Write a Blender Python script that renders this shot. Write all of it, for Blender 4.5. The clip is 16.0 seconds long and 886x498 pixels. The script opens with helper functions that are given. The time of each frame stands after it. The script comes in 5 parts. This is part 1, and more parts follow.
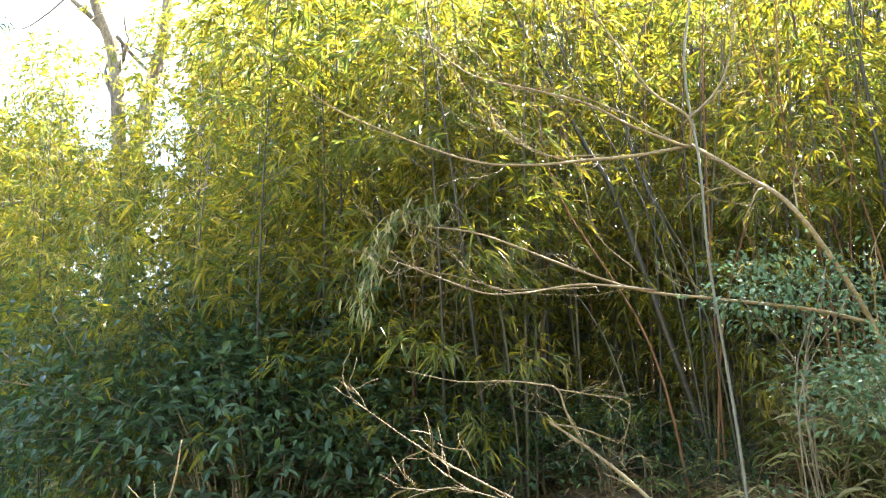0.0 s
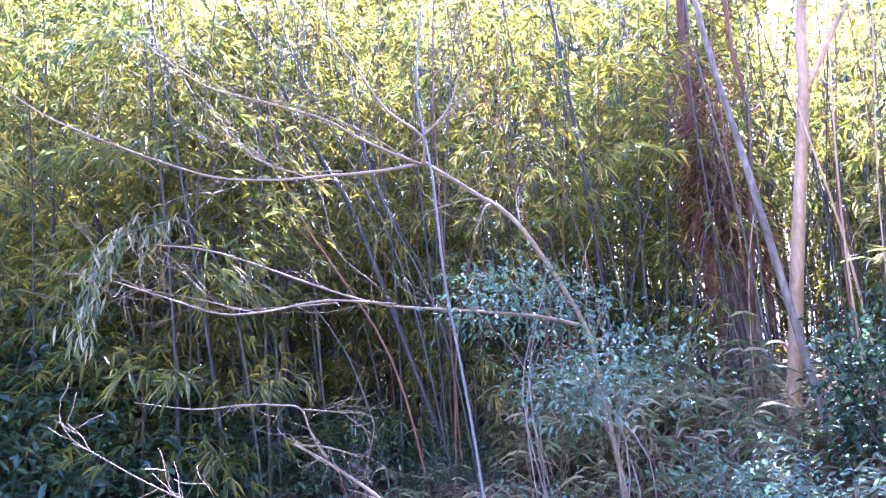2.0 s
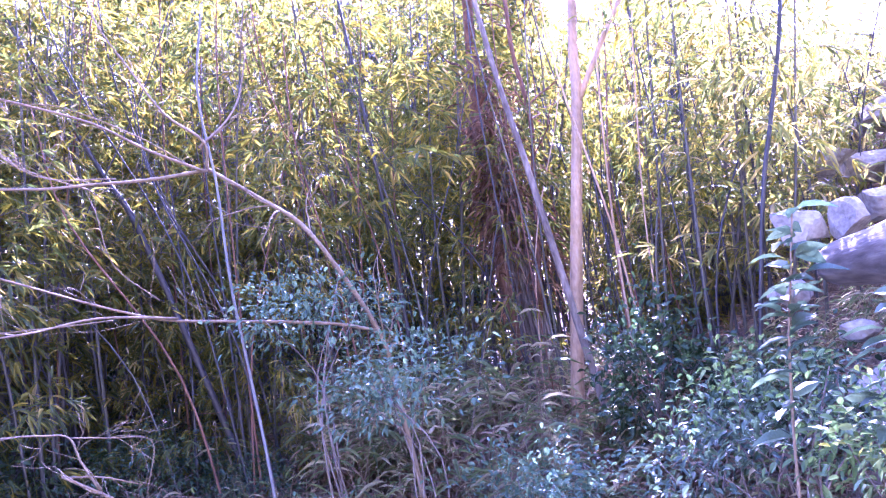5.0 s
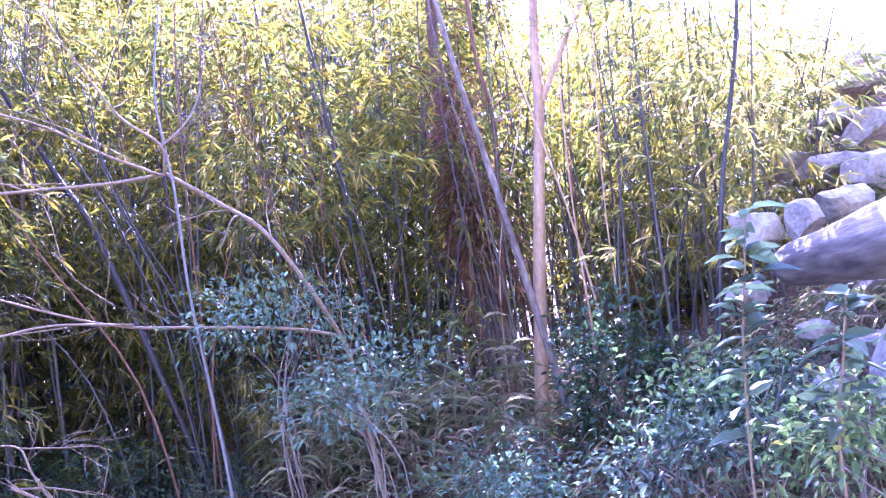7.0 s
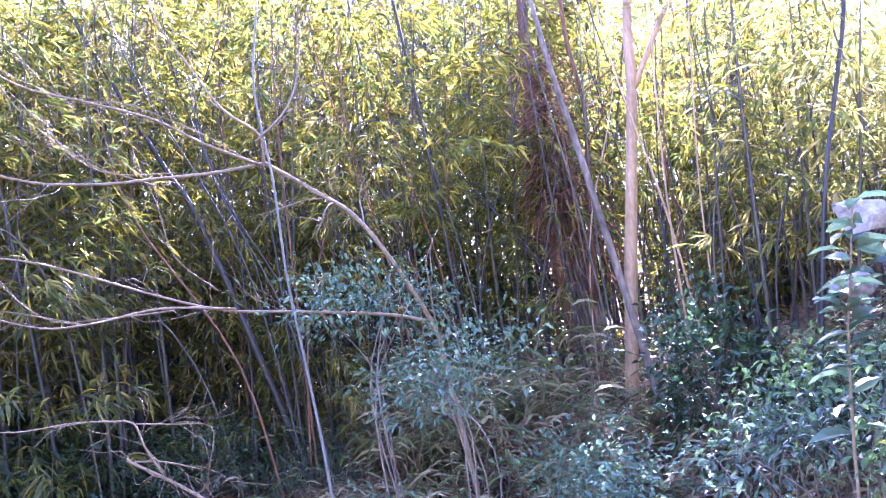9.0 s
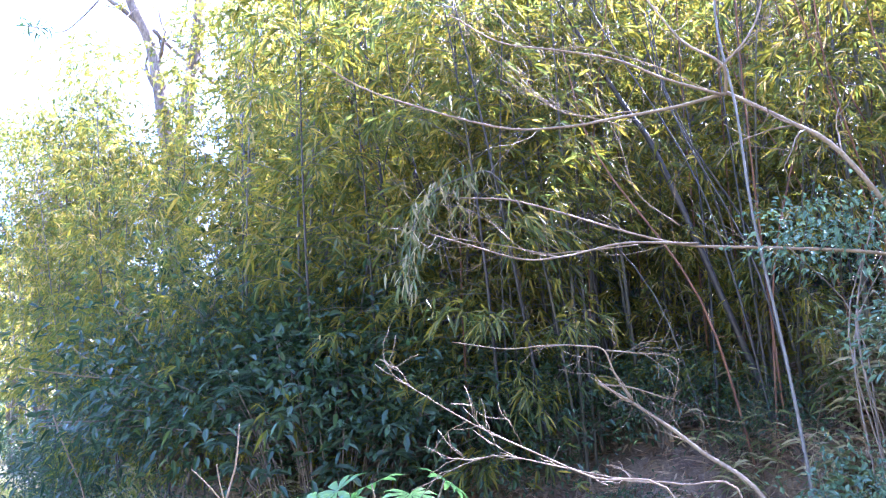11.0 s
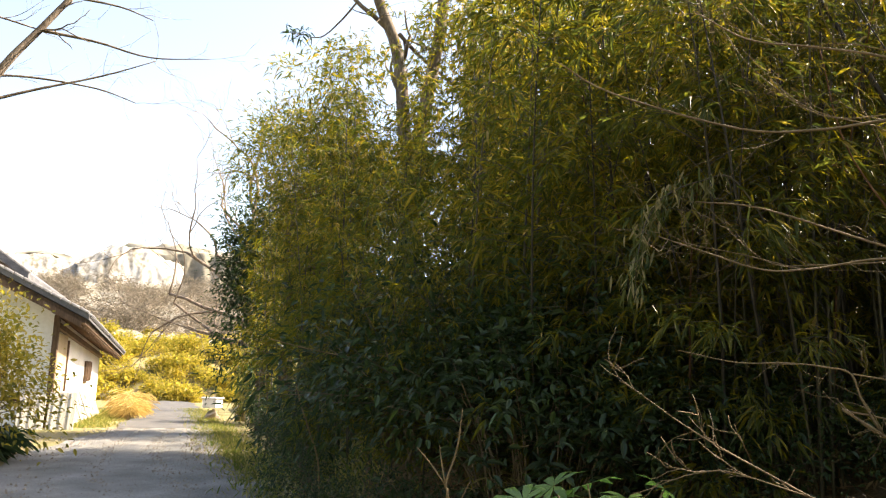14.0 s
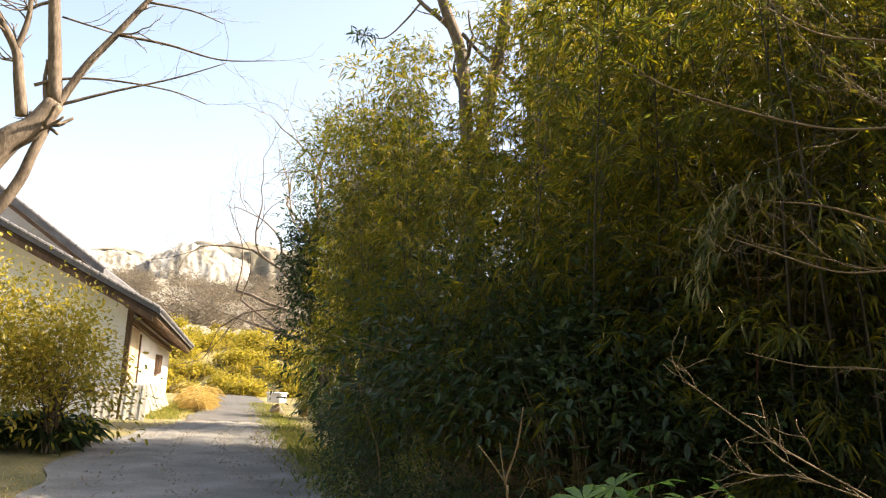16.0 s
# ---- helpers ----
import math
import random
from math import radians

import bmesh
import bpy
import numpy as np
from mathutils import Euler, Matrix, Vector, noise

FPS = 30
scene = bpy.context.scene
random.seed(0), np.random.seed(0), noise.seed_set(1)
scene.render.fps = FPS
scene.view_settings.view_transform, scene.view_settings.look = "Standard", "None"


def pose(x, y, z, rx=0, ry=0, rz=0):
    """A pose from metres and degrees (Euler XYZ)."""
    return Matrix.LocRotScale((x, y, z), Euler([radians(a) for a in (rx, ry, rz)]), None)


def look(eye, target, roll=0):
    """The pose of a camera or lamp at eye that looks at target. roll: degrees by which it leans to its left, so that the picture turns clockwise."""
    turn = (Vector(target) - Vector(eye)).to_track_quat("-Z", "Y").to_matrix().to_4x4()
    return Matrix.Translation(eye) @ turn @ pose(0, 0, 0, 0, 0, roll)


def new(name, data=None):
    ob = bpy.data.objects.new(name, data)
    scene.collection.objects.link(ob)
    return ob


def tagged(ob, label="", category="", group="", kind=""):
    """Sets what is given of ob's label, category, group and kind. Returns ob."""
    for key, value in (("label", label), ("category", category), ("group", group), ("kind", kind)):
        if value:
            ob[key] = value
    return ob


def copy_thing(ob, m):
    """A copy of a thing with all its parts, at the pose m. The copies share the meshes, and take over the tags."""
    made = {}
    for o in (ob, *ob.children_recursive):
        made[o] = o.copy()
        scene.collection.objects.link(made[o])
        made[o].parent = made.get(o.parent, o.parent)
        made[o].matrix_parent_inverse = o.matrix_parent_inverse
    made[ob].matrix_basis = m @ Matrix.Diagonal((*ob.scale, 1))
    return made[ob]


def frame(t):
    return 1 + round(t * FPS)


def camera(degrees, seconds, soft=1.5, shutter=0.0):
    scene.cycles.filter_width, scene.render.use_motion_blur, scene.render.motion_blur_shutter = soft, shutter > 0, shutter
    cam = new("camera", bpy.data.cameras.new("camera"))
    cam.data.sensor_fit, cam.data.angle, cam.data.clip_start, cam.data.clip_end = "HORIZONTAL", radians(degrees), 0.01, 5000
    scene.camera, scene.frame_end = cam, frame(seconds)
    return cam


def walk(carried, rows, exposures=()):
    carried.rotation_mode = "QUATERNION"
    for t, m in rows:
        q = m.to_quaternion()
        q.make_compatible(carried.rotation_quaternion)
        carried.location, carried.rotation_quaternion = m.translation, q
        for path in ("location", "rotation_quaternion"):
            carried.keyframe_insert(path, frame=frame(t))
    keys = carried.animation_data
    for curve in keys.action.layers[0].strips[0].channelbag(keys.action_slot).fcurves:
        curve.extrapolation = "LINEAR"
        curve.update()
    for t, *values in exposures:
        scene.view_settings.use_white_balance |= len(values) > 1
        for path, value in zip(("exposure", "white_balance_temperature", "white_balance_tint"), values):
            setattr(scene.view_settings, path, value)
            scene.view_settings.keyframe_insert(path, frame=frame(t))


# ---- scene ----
# ---------------------------------------------------------------- camera
cam = camera(58.3, 16.0, soft=1.2)
walk(cam, [
    (0, look((-0.121, 0.020, 1.553), (-0.061, 1.979, 1.954), -0.8)),
    (0.5, look((-0.118, 0.030, 1.556), (0.094, 1.977, 1.961), -2.0)),
    (1, look((-0.121, 0.043, 1.561), (0.214, 1.973, 1.968), -2.8)),
    (1.5, look((-0.133, 0.069, 1.562), (0.349, 1.965, 1.978), -3.9)),
    (2, look((-0.129, 0.074, 1.565), (0.572, 1.903, 1.968), -5.9)),
    (2.5, look((-0.128, 0.079, 1.552), (0.737, 1.834, 1.965), -7.1)),
    (3, look((-0.110, 0.084, 1.565), (0.902, 1.765, 1.954), -8.7)),
    (3.5, look((-0.101, 0.112, 1.571), (1.018, 1.728, 1.937), -9.9)),
    (3.7, look((-0.104, 0.121, 1.575), (1.038, 1.726, 1.922), -10.4)),
    (5.8, look((0.075, 0.006, 1.530), (1.177, 1.635, 1.891), -10.3)),
    (6, look((0.072, 0.015, 1.532), (1.194, 1.630, 1.895), -10.5)),
    (6.5, look((0.074, 0.014, 1.531), (1.217, 1.616, 1.889), -10.7)),
    (7, look((0.072, 0.028, 1.526), (1.248, 1.606, 1.882), -11.1)),
    (7.5, look((0.072, 0.034, 1.529), (1.252, 1.609, 1.889), -11.0)),
    (8, look((0.066, 0.036, 1.525), (1.250, 1.607, 1.887), -11.0)),
    (8.2, look((0.069, 0.032, 1.528), (1.254, 1.602, 1.888), -11.0)),
    (10.3, look((-0.049, -0.010, 1.587), (0.257, 1.942, 1.894), -6.8)),
    (10.5, look((-0.035, -0.005, 1.587), (0.183, 1.960, 1.889), -6.6)),
    (11, look((-0.039, -0.022, 1.579), (-0.115, 1.950, 1.899), -4.5)),
    (11.5, look((-0.044, -0.040, 1.574), (-0.274, 1.918, 1.906), -3.0)),
    (12, look((-0.046, -0.045, 1.569), (-0.441, 1.887, 1.906), -1.2)),
    (12.5, look((-0.043, -0.039, 1.569), (-0.539, 1.870, 1.904), -0.4)),
    (13, look((-0.063, -0.026, 1.567), (-0.624, 1.864, 1.904), 0.6)),
    (13.5, look((-0.063, -0.060, 1.559), (-0.669, 1.816, 1.898), 1.3)),
    (14, look((-0.063, -0.064, 1.559), (-0.683, 1.807, 1.896), 1.4)),
    (14.5, look((-0.061, -0.073, 1.559), (-0.687, 1.796, 1.896), 1.4)),
    (15, look((-0.065, -0.075, 1.557), (-0.714, 1.787, 1.894), 1.7)),
    (15.5, look((-0.061, -0.070, 1.553), (-0.755, 1.775, 1.888), 2.1)),
    (16, look((-0.057, -0.084, 1.547), (-0.822, 1.734, 1.878), 2.6)),
], exposures=[
    (0.0, 4.20, 6500, 5), (0.5, 4.35, 6300, 8), (1.0, 4.60, 5900, 18), (1.5, 4.80, 4900, 36), (2.0, 4.65, 4500, 54), (2.5, 4.70, 4450, 66),
    (3.5, 4.65, 4550, 82), (7.0, 4.50, 4550, 72), (8.2, 4.50, 4550, 66), (10.3, 4.50, 4700, 44), (11.0, 4.45, 4700, 38),
    (12.0, 3.60, 5400, 20), (12.5, 3.00, 6300, 15), (13.0, 2.50, 7000, 13), (13.5, 2.20, 7400, 13), (14.5, 2.00, 7800, 13), (16.0, 1.80, 8000, 13)])

# ---------------------------------------------------------------- light
SUN_AZ, SUN_EL = 53.0, 43.0
world = bpy.data.worlds.new("sky")
scene.world = world
world.use_nodes = True
wn = world.node_tree.nodes
sky = wn.new("ShaderNodeTexSky")
sky.sky_type, sky.sun_disc = "NISHITA", False
sky.sun_elevation, sky.sun_rotation = radians(SUN_EL), radians(SUN_AZ)
sky.dust_density = 2.5
wn["Background"].inputs["Strength"].default_value = 0.125
world.node_tree.links.new(sky.outputs["Color"], wn["Background"].inputs["Color"])
sun = new("sun", bpy.data.lights.new("sun", "SUN"))
sun.data.energy, sun.data.angle, sun.data.color = 5.0, radians(0.6), (1.0, 0.93, 0.82)
sa, se = radians(SUN_AZ), radians(SUN_EL)
sun.matrix_world = look((math.sin(sa) * math.cos(se) * 50, math.cos(sa) * math.cos(se) * 50, math.sin(se) * 50), (0, 0, 0))


# ---------------------------------------------------------------- materials
def mat_base(name, rough=0.7):
    m = bpy.data.materials.new(name)
    m.use_nodes = True
    p = m.node_tree.nodes["Principled BSDF"]
    p.inputs["Roughness"].default_value = rough
    return m, m.node_tree, p


def ramp_node(nt, stops):
    r = nt.nodes.new("ShaderNodeValToRGB")
    el = r.color_ramp.elements
    while len(el) < len(stops):
        el.new(0.5)
    for e, (pos, col) in zip(el, stops):
        e.position, e.color = pos, (*col, 1)
    return r


def leaf_material(name, stops, through_light=0.45, rough=0.45):
    """Leaves: colour differs from leaf to leaf, part of the light passes through."""
    m, nt, p = mat_base(name, rough)
    p.inputs["Specular IOR Level"].default_value = 0.3
    geo = nt.nodes.new("ShaderNodeNewGeometry")
    info = nt.nodes.new("ShaderNodeObjectInfo")
    mixv = nt.nodes.new("ShaderNodeMath")
    mixv.operation = "MULTIPLY_ADD"
    mixv.inputs[1].default_value = 0.8
    nt.links.new(geo.outputs["Random Per Island"], mixv.inputs[0])
    half = nt.nodes.new("ShaderNodeMath")
    half.operation = "MULTIPLY"
    half.inputs[1].default_value = 0.2
    nt.links.new(info.outputs["Random"], half.inputs[0])
    nt.links.new(half.outputs[0], mixv.inputs[2])
    r = ramp_node(nt, stops)
    nt.links.new(mixv.outputs[0], r.inputs[0])
    tex = nt.nodes.new("ShaderNodeTexNoise")
    tex.inputs["Scale"].default_value = 60.0
    hs = nt.nodes.new("ShaderNodeHueSaturation")
    mr = nt.nodes.new("ShaderNodeMapRange")
    mr.inputs["To Min"].default_value, mr.inputs["To Max"].default_value = 0.65, 1.35
    nt.links.new(tex.outputs["Fac"], mr.inputs["Value"])
    nt.links.new(mr.outputs[0], hs.inputs["Value"])
    nt.links.new(r.outputs[0], hs.inputs["Color"])
    nt.links.new(hs.outputs[0], p.inputs["Base Color"])
    tr = nt.nodes.new("ShaderNodeBsdfTranslucent")
    warm = nt.nodes.new("ShaderNodeHueSaturation")
    warm.inputs["Value"].default_value = 2.2
    warm.inputs["Saturation"].default_value = 1.1
    nt.links.new(hs.outputs[0], warm.inputs["Color"])
    nt.links.new(warm.outputs[0], tr.inputs["Color"])
    mx = nt.nodes.new("ShaderNodeMixShader")
    mx.inputs[0].default_value = through_light
    nt.links.new(p.outputs[0], mx.inputs[1])
    nt.links.new(tr.outputs[0], mx.inputs[2])
    nt.links.new(mx.outputs[0], nt.nodes["Material Output"].inputs["Surface"])
    return m


def rough_material(name, stops, scale=6.0, fine=60.0, rough=0.85, bump=0.3, stretch=(1, 1, 1), dist=0.02):
    """Earth, bark, stone, plaster: two scales of noise in colour and relief."""
    m, nt, p = mat_base(name, rough)
    co = nt.nodes.new("ShaderNodeTexCoord")
    mp = nt.nodes.new("ShaderNodeMapping")
    mp.inputs["Scale"].default_value = stretch
    nt.links.new(co.outputs["Object"], mp.inputs["Vector"])
    a, b = nt.nodes.new("ShaderNodeTexNoise"), nt.nodes.new("ShaderNodeTexNoise")
    a.inputs["Scale"].default_value, b.inputs["Scale"].default_value = scale, fine
    a.inputs["Detail"].default_value = 6.0
    b.inputs["Detail"].default_value = 4.0
    mx = nt.nodes.new("ShaderNodeMix")
    mx.inputs[0].default_value = 0.45
    for n in (a, b):
        nt.links.new(mp.outputs[0], n.inputs["Vector"])
    nt.links.new(a.outputs["Fac"], mx.inputs[2])
    nt.links.new(b.outputs["Fac"], mx.inputs[3])
    r = ramp_node(nt, [(0.5 + (pos - 0.55) * 0.6, col) for pos, col in stops])
    nt.links.new(mx.outputs[0], r.inputs[0])
    nt.links.new(r.outputs[0], p.inputs["Base Color"])
    bp = nt.nodes.new("ShaderNodeBump")
    bp.inputs["Strength"].default_value, bp.inputs["Distance"].default_value = bump, dist
    nt.links.new(mx.outputs[0], bp.inputs["Height"])
    nt.links.new(bp.outputs[0], p.inputs["Normal"])
    return m


BAMBOO_LEAF = leaf_material("bamboo_leaf", [(0.0, (0.0403, 0.0564, 0.0146)), (0.38, (0.0766, 0.0887, 0.0202)), (0.66, (0.146, 0.133, 0.0177)), (0.85, (0.217, 0.173, 0.0322)), (0.95, (0.267, 0.202, 0.0806)), (1.0, (0.338, 0.274, 0.161))], 0.5, 0.4)
# bamboo leaf again, lighter and yellower: sunlight put into the colour
SUNLIT_TINT_LEAF = leaf_material("bamboo_leaf_sunlit_tint", [(0.0, (0.06, 0.08, 0.02)), (0.4, (0.13, 0.14, 0.03)), (0.7, (0.24, 0.20, 0.05)), (1.0, (0.36, 0.30, 0.14))], 0.5, 0.4)
SASA_LEAF = leaf_material("sasa_leaf", [(0.0, (0.051, 0.0765, 0.0255)), (0.4, (0.102, 0.123, 0.0425)), (0.65, (0.238, 0.212, 0.102)), (1.0, (0.408, 0.348, 0.221))], 0.4, 0.4)
DARK_LEAF = leaf_material("dark_evergreen_leaf", [(0.0, (0.0176, 0.036, 0.016)), (0.6, (0.032, 0.0576, 0.0224)), (0.92, (0.048, 0.08, 0.024)), (1.0, (0.128, 0.16, 0.032))], 0.22, 0.4)
BLUE_LEAF = leaf_material("matt_blue_green_leaf", [(0.0, (0.0298, 0.051, 0.0289)), (0.6, (0.0493, 0.0782, 0.0425)), (1.0, (0.085, 0.119, 0.0595))], 0.28, 0.42)
FATSIA_LEAF = leaf_material("fatsia_leaf", [(0.0, (0.045, 0.0975, 0.0225)), (0.6, (0.075, 0.143, 0.0375)), (1.0, (0.12, 0.195, 0.0525))], 0.4, 0.32)
YELLOW_LEAF = leaf_material("yellowing_leaf", [(0.0, (0.10, 0.11, 0.02)), (0.5, (0.24, 0.20, 0.04)), (1.0, (0.38, 0.30, 0.08))], 0.45, 0.5)
SUN_LEAF = leaf_material("oval_green_leaf", [(0.0, (0.05, 0.085, 0.03)), (0.55, (0.09, 0.14, 0.045)), (0.88, (0.14, 0.18, 0.06)), (1.0, (0.32, 0.30, 0.05))], 0.35, 0.3)
DRY_LEAF = leaf_material("dry_leaf", [(0.0, (0.12, 0.075, 0.045)), (0.5, (0.24, 0.16, 0.10)), (0.85, (0.36, 0.27, 0.17)), (1.0, (0.5, 0.42, 0.3))], 0.25, 0.7)
GRASS_LEAF = leaf_material("grass_blade", [(0.0, (0.06, 0.09, 0.02)), (0.5, (0.12, 0.14, 0.03)), (1.0, (0.32, 0.26, 0.10))], 0.4, 0.6)
STRAW_LEAF = leaf_material("straw_blade", [(0.0, (0.25, 0.18, 0.07)), (0.6, (0.42, 0.32, 0.13)), (1.0, (0.55, 0.45, 0.22))], 0.35, 0.6)
CULM = rough_material("bamboo_culm", [(0.3, (0.0338, 0.0315, 0.03)), (0.55, (0.075, 0.0675, 0.0488)), (0.8, (0.143, 0.112, 0.0675))], 2.0, 30.0, 0.5, 0.1, (1, 1, 0.4))
DARKCULM = rough_material("dark_culm", [(0.3, (0.0168, 0.0144, 0.0168)), (0.6, (0.036, 0.03, 0.03)), (0.85, (0.066, 0.054, 0.048))], 3.0, 40.0, 0.5, 0.1, (1, 1, 0.4))
TWIG = rough_material("pale_twig", [(0.3, (0.108, 0.0684, 0.0324)), (0.6, (0.187, 0.13, 0.0684)), (0.85, (0.266, 0.202, 0.122))], 5.0, 60.0, 0.7, 0.25)
TANBARK = rough_material("tan_smooth_bark", [(0.3, (0.22, 0.135, 0.065)), (0.6, (0.36, 0.235, 0.125)), (0.85, (0.44, 0.32, 0.20))], 4.0, 50.0, 0.6, 0.15, (1, 1, 0.35))
BARK = rough_material("grey_bark", [(0.3, (0.07, 0.05, 0.035)), (0.55, (0.15, 0.115, 0.085)), (0.8, (0.25, 0.20, 0.155))], 5.0, 40.0, 0.9, 0.6, (1, 1, 0.3))
REDBARK = rough_material("red_brown_bark", [(0.3, (0.07, 0.03, 0.018)), (0.6, (0.15, 0.07, 0.035)), (0.85, (0.24, 0.13, 0.07))], 5.0, 40.0, 0.9, 0.5, (1, 1, 0.2))
LOGWOOD = rough_material("weathered_log_wood", [(0.3, (0.04, 0.03, 0.02)), (0.5, (0.11, 0.085, 0.06)), (0.75, (0.21, 0.17, 0.125))], 3.0, 26.0, 0.9, 0.8, (1, 0.16, 1), 0.03)
STONE = rough_material("pale_rock", [(0.25, (0.10, 0.08, 0.06)), (0.5, (0.22, 0.185, 0.145)), (0.8, (0.36, 0.32, 0.265))], 3.0, 30.0, 0.9, 0.7, dist=0.04)
LITTER = rough_material("leaf_litter", [(0.25, (0.045, 0.028, 0.018)), (0.5, (0.12, 0.08, 0.05)), (0.75, (0.22, 0.16, 0.10))], 4.0, 55.0, 0.95, 1.0, dist=0.04)
EARTH = rough_material("grassy_earth", [(0.25, (0.06, 0.065, 0.02)), (0.45, (0.13, 0.12, 0.04)), (0.65, (0.24, 0.19, 0.08)), (0.85, (0.30, 0.25, 0.15))], 0.7, 30.0, 0.95, 0.8, dist=0.04)
GRAVEL = rough_material("gravel", [(0.25, (0.08, 0.078, 0.07)), (0.45, (0.15, 0.147, 0.135)), (0.65, (0.22, 0.215, 0.2)), (0.85, (0.34, 0.335, 0.32))], 0.9, 45.0, 0.95, 0.9, dist=0.03)
ASPHALT = rough_material("old_asphalt", [(0.25, (0.045, 0.045, 0.047)), (0.55, (0.075, 0.074, 0.072)), (0.85, (0.12, 0.115, 0.11))], 1.2, 90.0, 0.9, 0.4)
PLASTER = rough_material("white_plaster", [(0.2, (0.58, 0.57, 0.54)), (0.5, (0.74, 0.73, 0.70)), (0.8, (0.82, 0.81, 0.79))], 0.8, 12.0, 0.85, 0.1)
CLAY = rough_material("tan_clay_plaster", [(0.25, (0.30, 0.22, 0.13)), (0.55, (0.42, 0.33, 0.21)), (0.85, (0.52, 0.43, 0.30))], 1.5, 20.0, 0.9, 0.3)
TILE = rough_material("grey_roof_tile", [(0.25, (0.05, 0.052, 0.056)), (0.55, (0.10, 0.10, 0.105)), (0.85, (0.19, 0.19, 0.19))], 3.0, 30.0, 0.6, 0.3)
DARKWOOD = rough_material("dark_weathered_wood", [(0.25, (0.05, 0.028, 0.016)), (0.55, (0.11, 0.065, 0.038)), (0.85, (0.20, 0.13, 0.08))], 4.0, 40.0, 0.8, 0.5, (1, 1, 0.15))
BOARD = rough_material("pale_weathered_board", [(0.25, (0.26, 0.24, 0.20)), (0.5, (0.44, 0.41, 0.35)), (0.8, (0.58, 0.55, 0.49))], 2.0, 30.0, 0.85, 0.4, (1, 1, 0.15))
WHITEPAINT = rough_material("white_painted_metal", [(0.25, (0.66, 0.66, 0.65)), (0.8, (0.82, 0.82, 0.81))], 2.0, 30.0, 0.5, 0.1)
WOODS = rough_material("bare_winter_woods", [(0.3, (0.10, 0.095, 0.07)), (0.5, (0.17, 0.155, 0.12)), (0.65, (0.22, 0.20, 0.16)), (0.85, (0.12, 0.125, 0.075))], 0.03, 0.25, 0.95, 0.4, dist=3.0)
CLIFF = rough_material("pale_cliff_rock", [(0.3, (0.11, 0.10, 0.07)), (0.46, (0.22, 0.20, 0.165)), (0.6, (0.36, 0.345, 0.31)), (0.8, (0.46, 0.44, 0.41))], 0.06, 0.4, 0.95, 0.4, (1, 1, 0.6), dist=2.0)
FIELD = rough_material("yellow_field", [(0.3, (0.42, 0.34, 0.08)), (0.6, (0.62, 0.50, 0.06)), (0.85, (0.70, 0.60, 0.18))], 0.2, 3.0, 0.9, 0.5)


# ---------------------------------------------------------------- mesh helpers
def mesh_from(name, verts, faces, mat, smooth=False):
    me = bpy.data.meshes.new(name)
    me.from_pydata([tuple(v) for v in verts], [], [tuple(f) for f in faces])
    me.materials.append(mat)
    if smooth:
        me.shade_smooth()
    return me


def thing(name, label, category, group="", kind="", at=(0, 0, 0)):
    ob = new(name)
    ob.location = at
    return tagged(ob, label, category, group, kind)


def part_mesh(name, me, parent, label=""):
    ob = new(name, me)
    ob.parent = parent
    if name in ("twig", "foliage", "crown", "stalk"):
        tagged(ob, kind="stuff")
    return tagged(ob, label)


def part(name, bm, material, parent, label=""):
    me = bpy.data.meshes.new(name)
    bm.to_mesh(me)
    bm.free()
    me.materials.append(material)
    return part_mesh(name, me, parent, label)


def rounded_box(sx, sy, sz, m=None, bevel=0.01):
    bm = bmesh.new()
    bmesh.ops.create_cube(bm, size=1.0)
    bmesh.ops.scale(bm, vec=(sx, sy, sz), verts=bm.verts)
    if bevel:
        bmesh.ops.bevel(bm, geom=bm.edges[:], offset=bevel, segments=1, affect="EDGES")
    if m is not None:
        bmesh.ops.transform(bm, matrix=m, verts=bm.verts)
    return bm


def smooth_line(points, steps=5):
    """Points of a soft curve through the control points."""
    p = [Vector(q) for q in points]
    p = [p[0] * 2 - p[1]] + p + [p[-1] * 2 - p[-2]]
    out = []
    for i in range(1, len(p) - 2):
        for k in range(steps):
            t = k / steps
            a, b, c, d = p[i - 1], p[i], p[i + 1], p[i + 2]
            out.append(0.5 * (2 * b + (c - a) * t + (2 * a - 5 * b + 4 * c - d) * t * t + (3 * b - a - 3 * c + d) * t ** 3))
    out.append(p[-2])
    return out


def tubes(name, paths, mat, sides=6):
    """One mesh of tapering round stems; each path: points and the radius at its start and end."""
    V, F = [], []
    for pts, r0, r1 in paths:
        pts = [Vector(q) for q in pts]
        n, first = len(pts), len(V)
        ref = Vector((0.31, 0.17, 0.93)) if abs((pts[-1] - pts[0]).normalized().z) < 0.8 else Vector((1, 0.1, 0))
        for i, q in enumerate(pts):
            d = (pts[min(i + 1, n - 1)] - pts[max(i - 1, 0)])
            d = d.normalized() if d.length > 1e-6 else Vector((0, 0, 1))
            a = d.cross(ref).normalized()
            b = d.cross(a)
            r = r0[i] if isinstance(r0, list) else r0 + (r1 - r0) * i / max(n - 1, 1)
            for s in range(sides):
                w = 2 * math.pi * s / sides
                V.append(q + a * (math.cos(w) * r) + b * (math.sin(w) * r))
        for i in range(n - 1):
            for s in range(sides):
                u, v = first + i * sides + s, first + i * sides + (s + 1) % sides
                F.append((u, v, v + sides, u + sides))
        F.append(tuple(first + s for s in range(sides))[::-1])
        F.append(tuple(first + (n - 1) * sides + s for s in range(sides)))
    return mesh_from(name, V, F, mat, True)


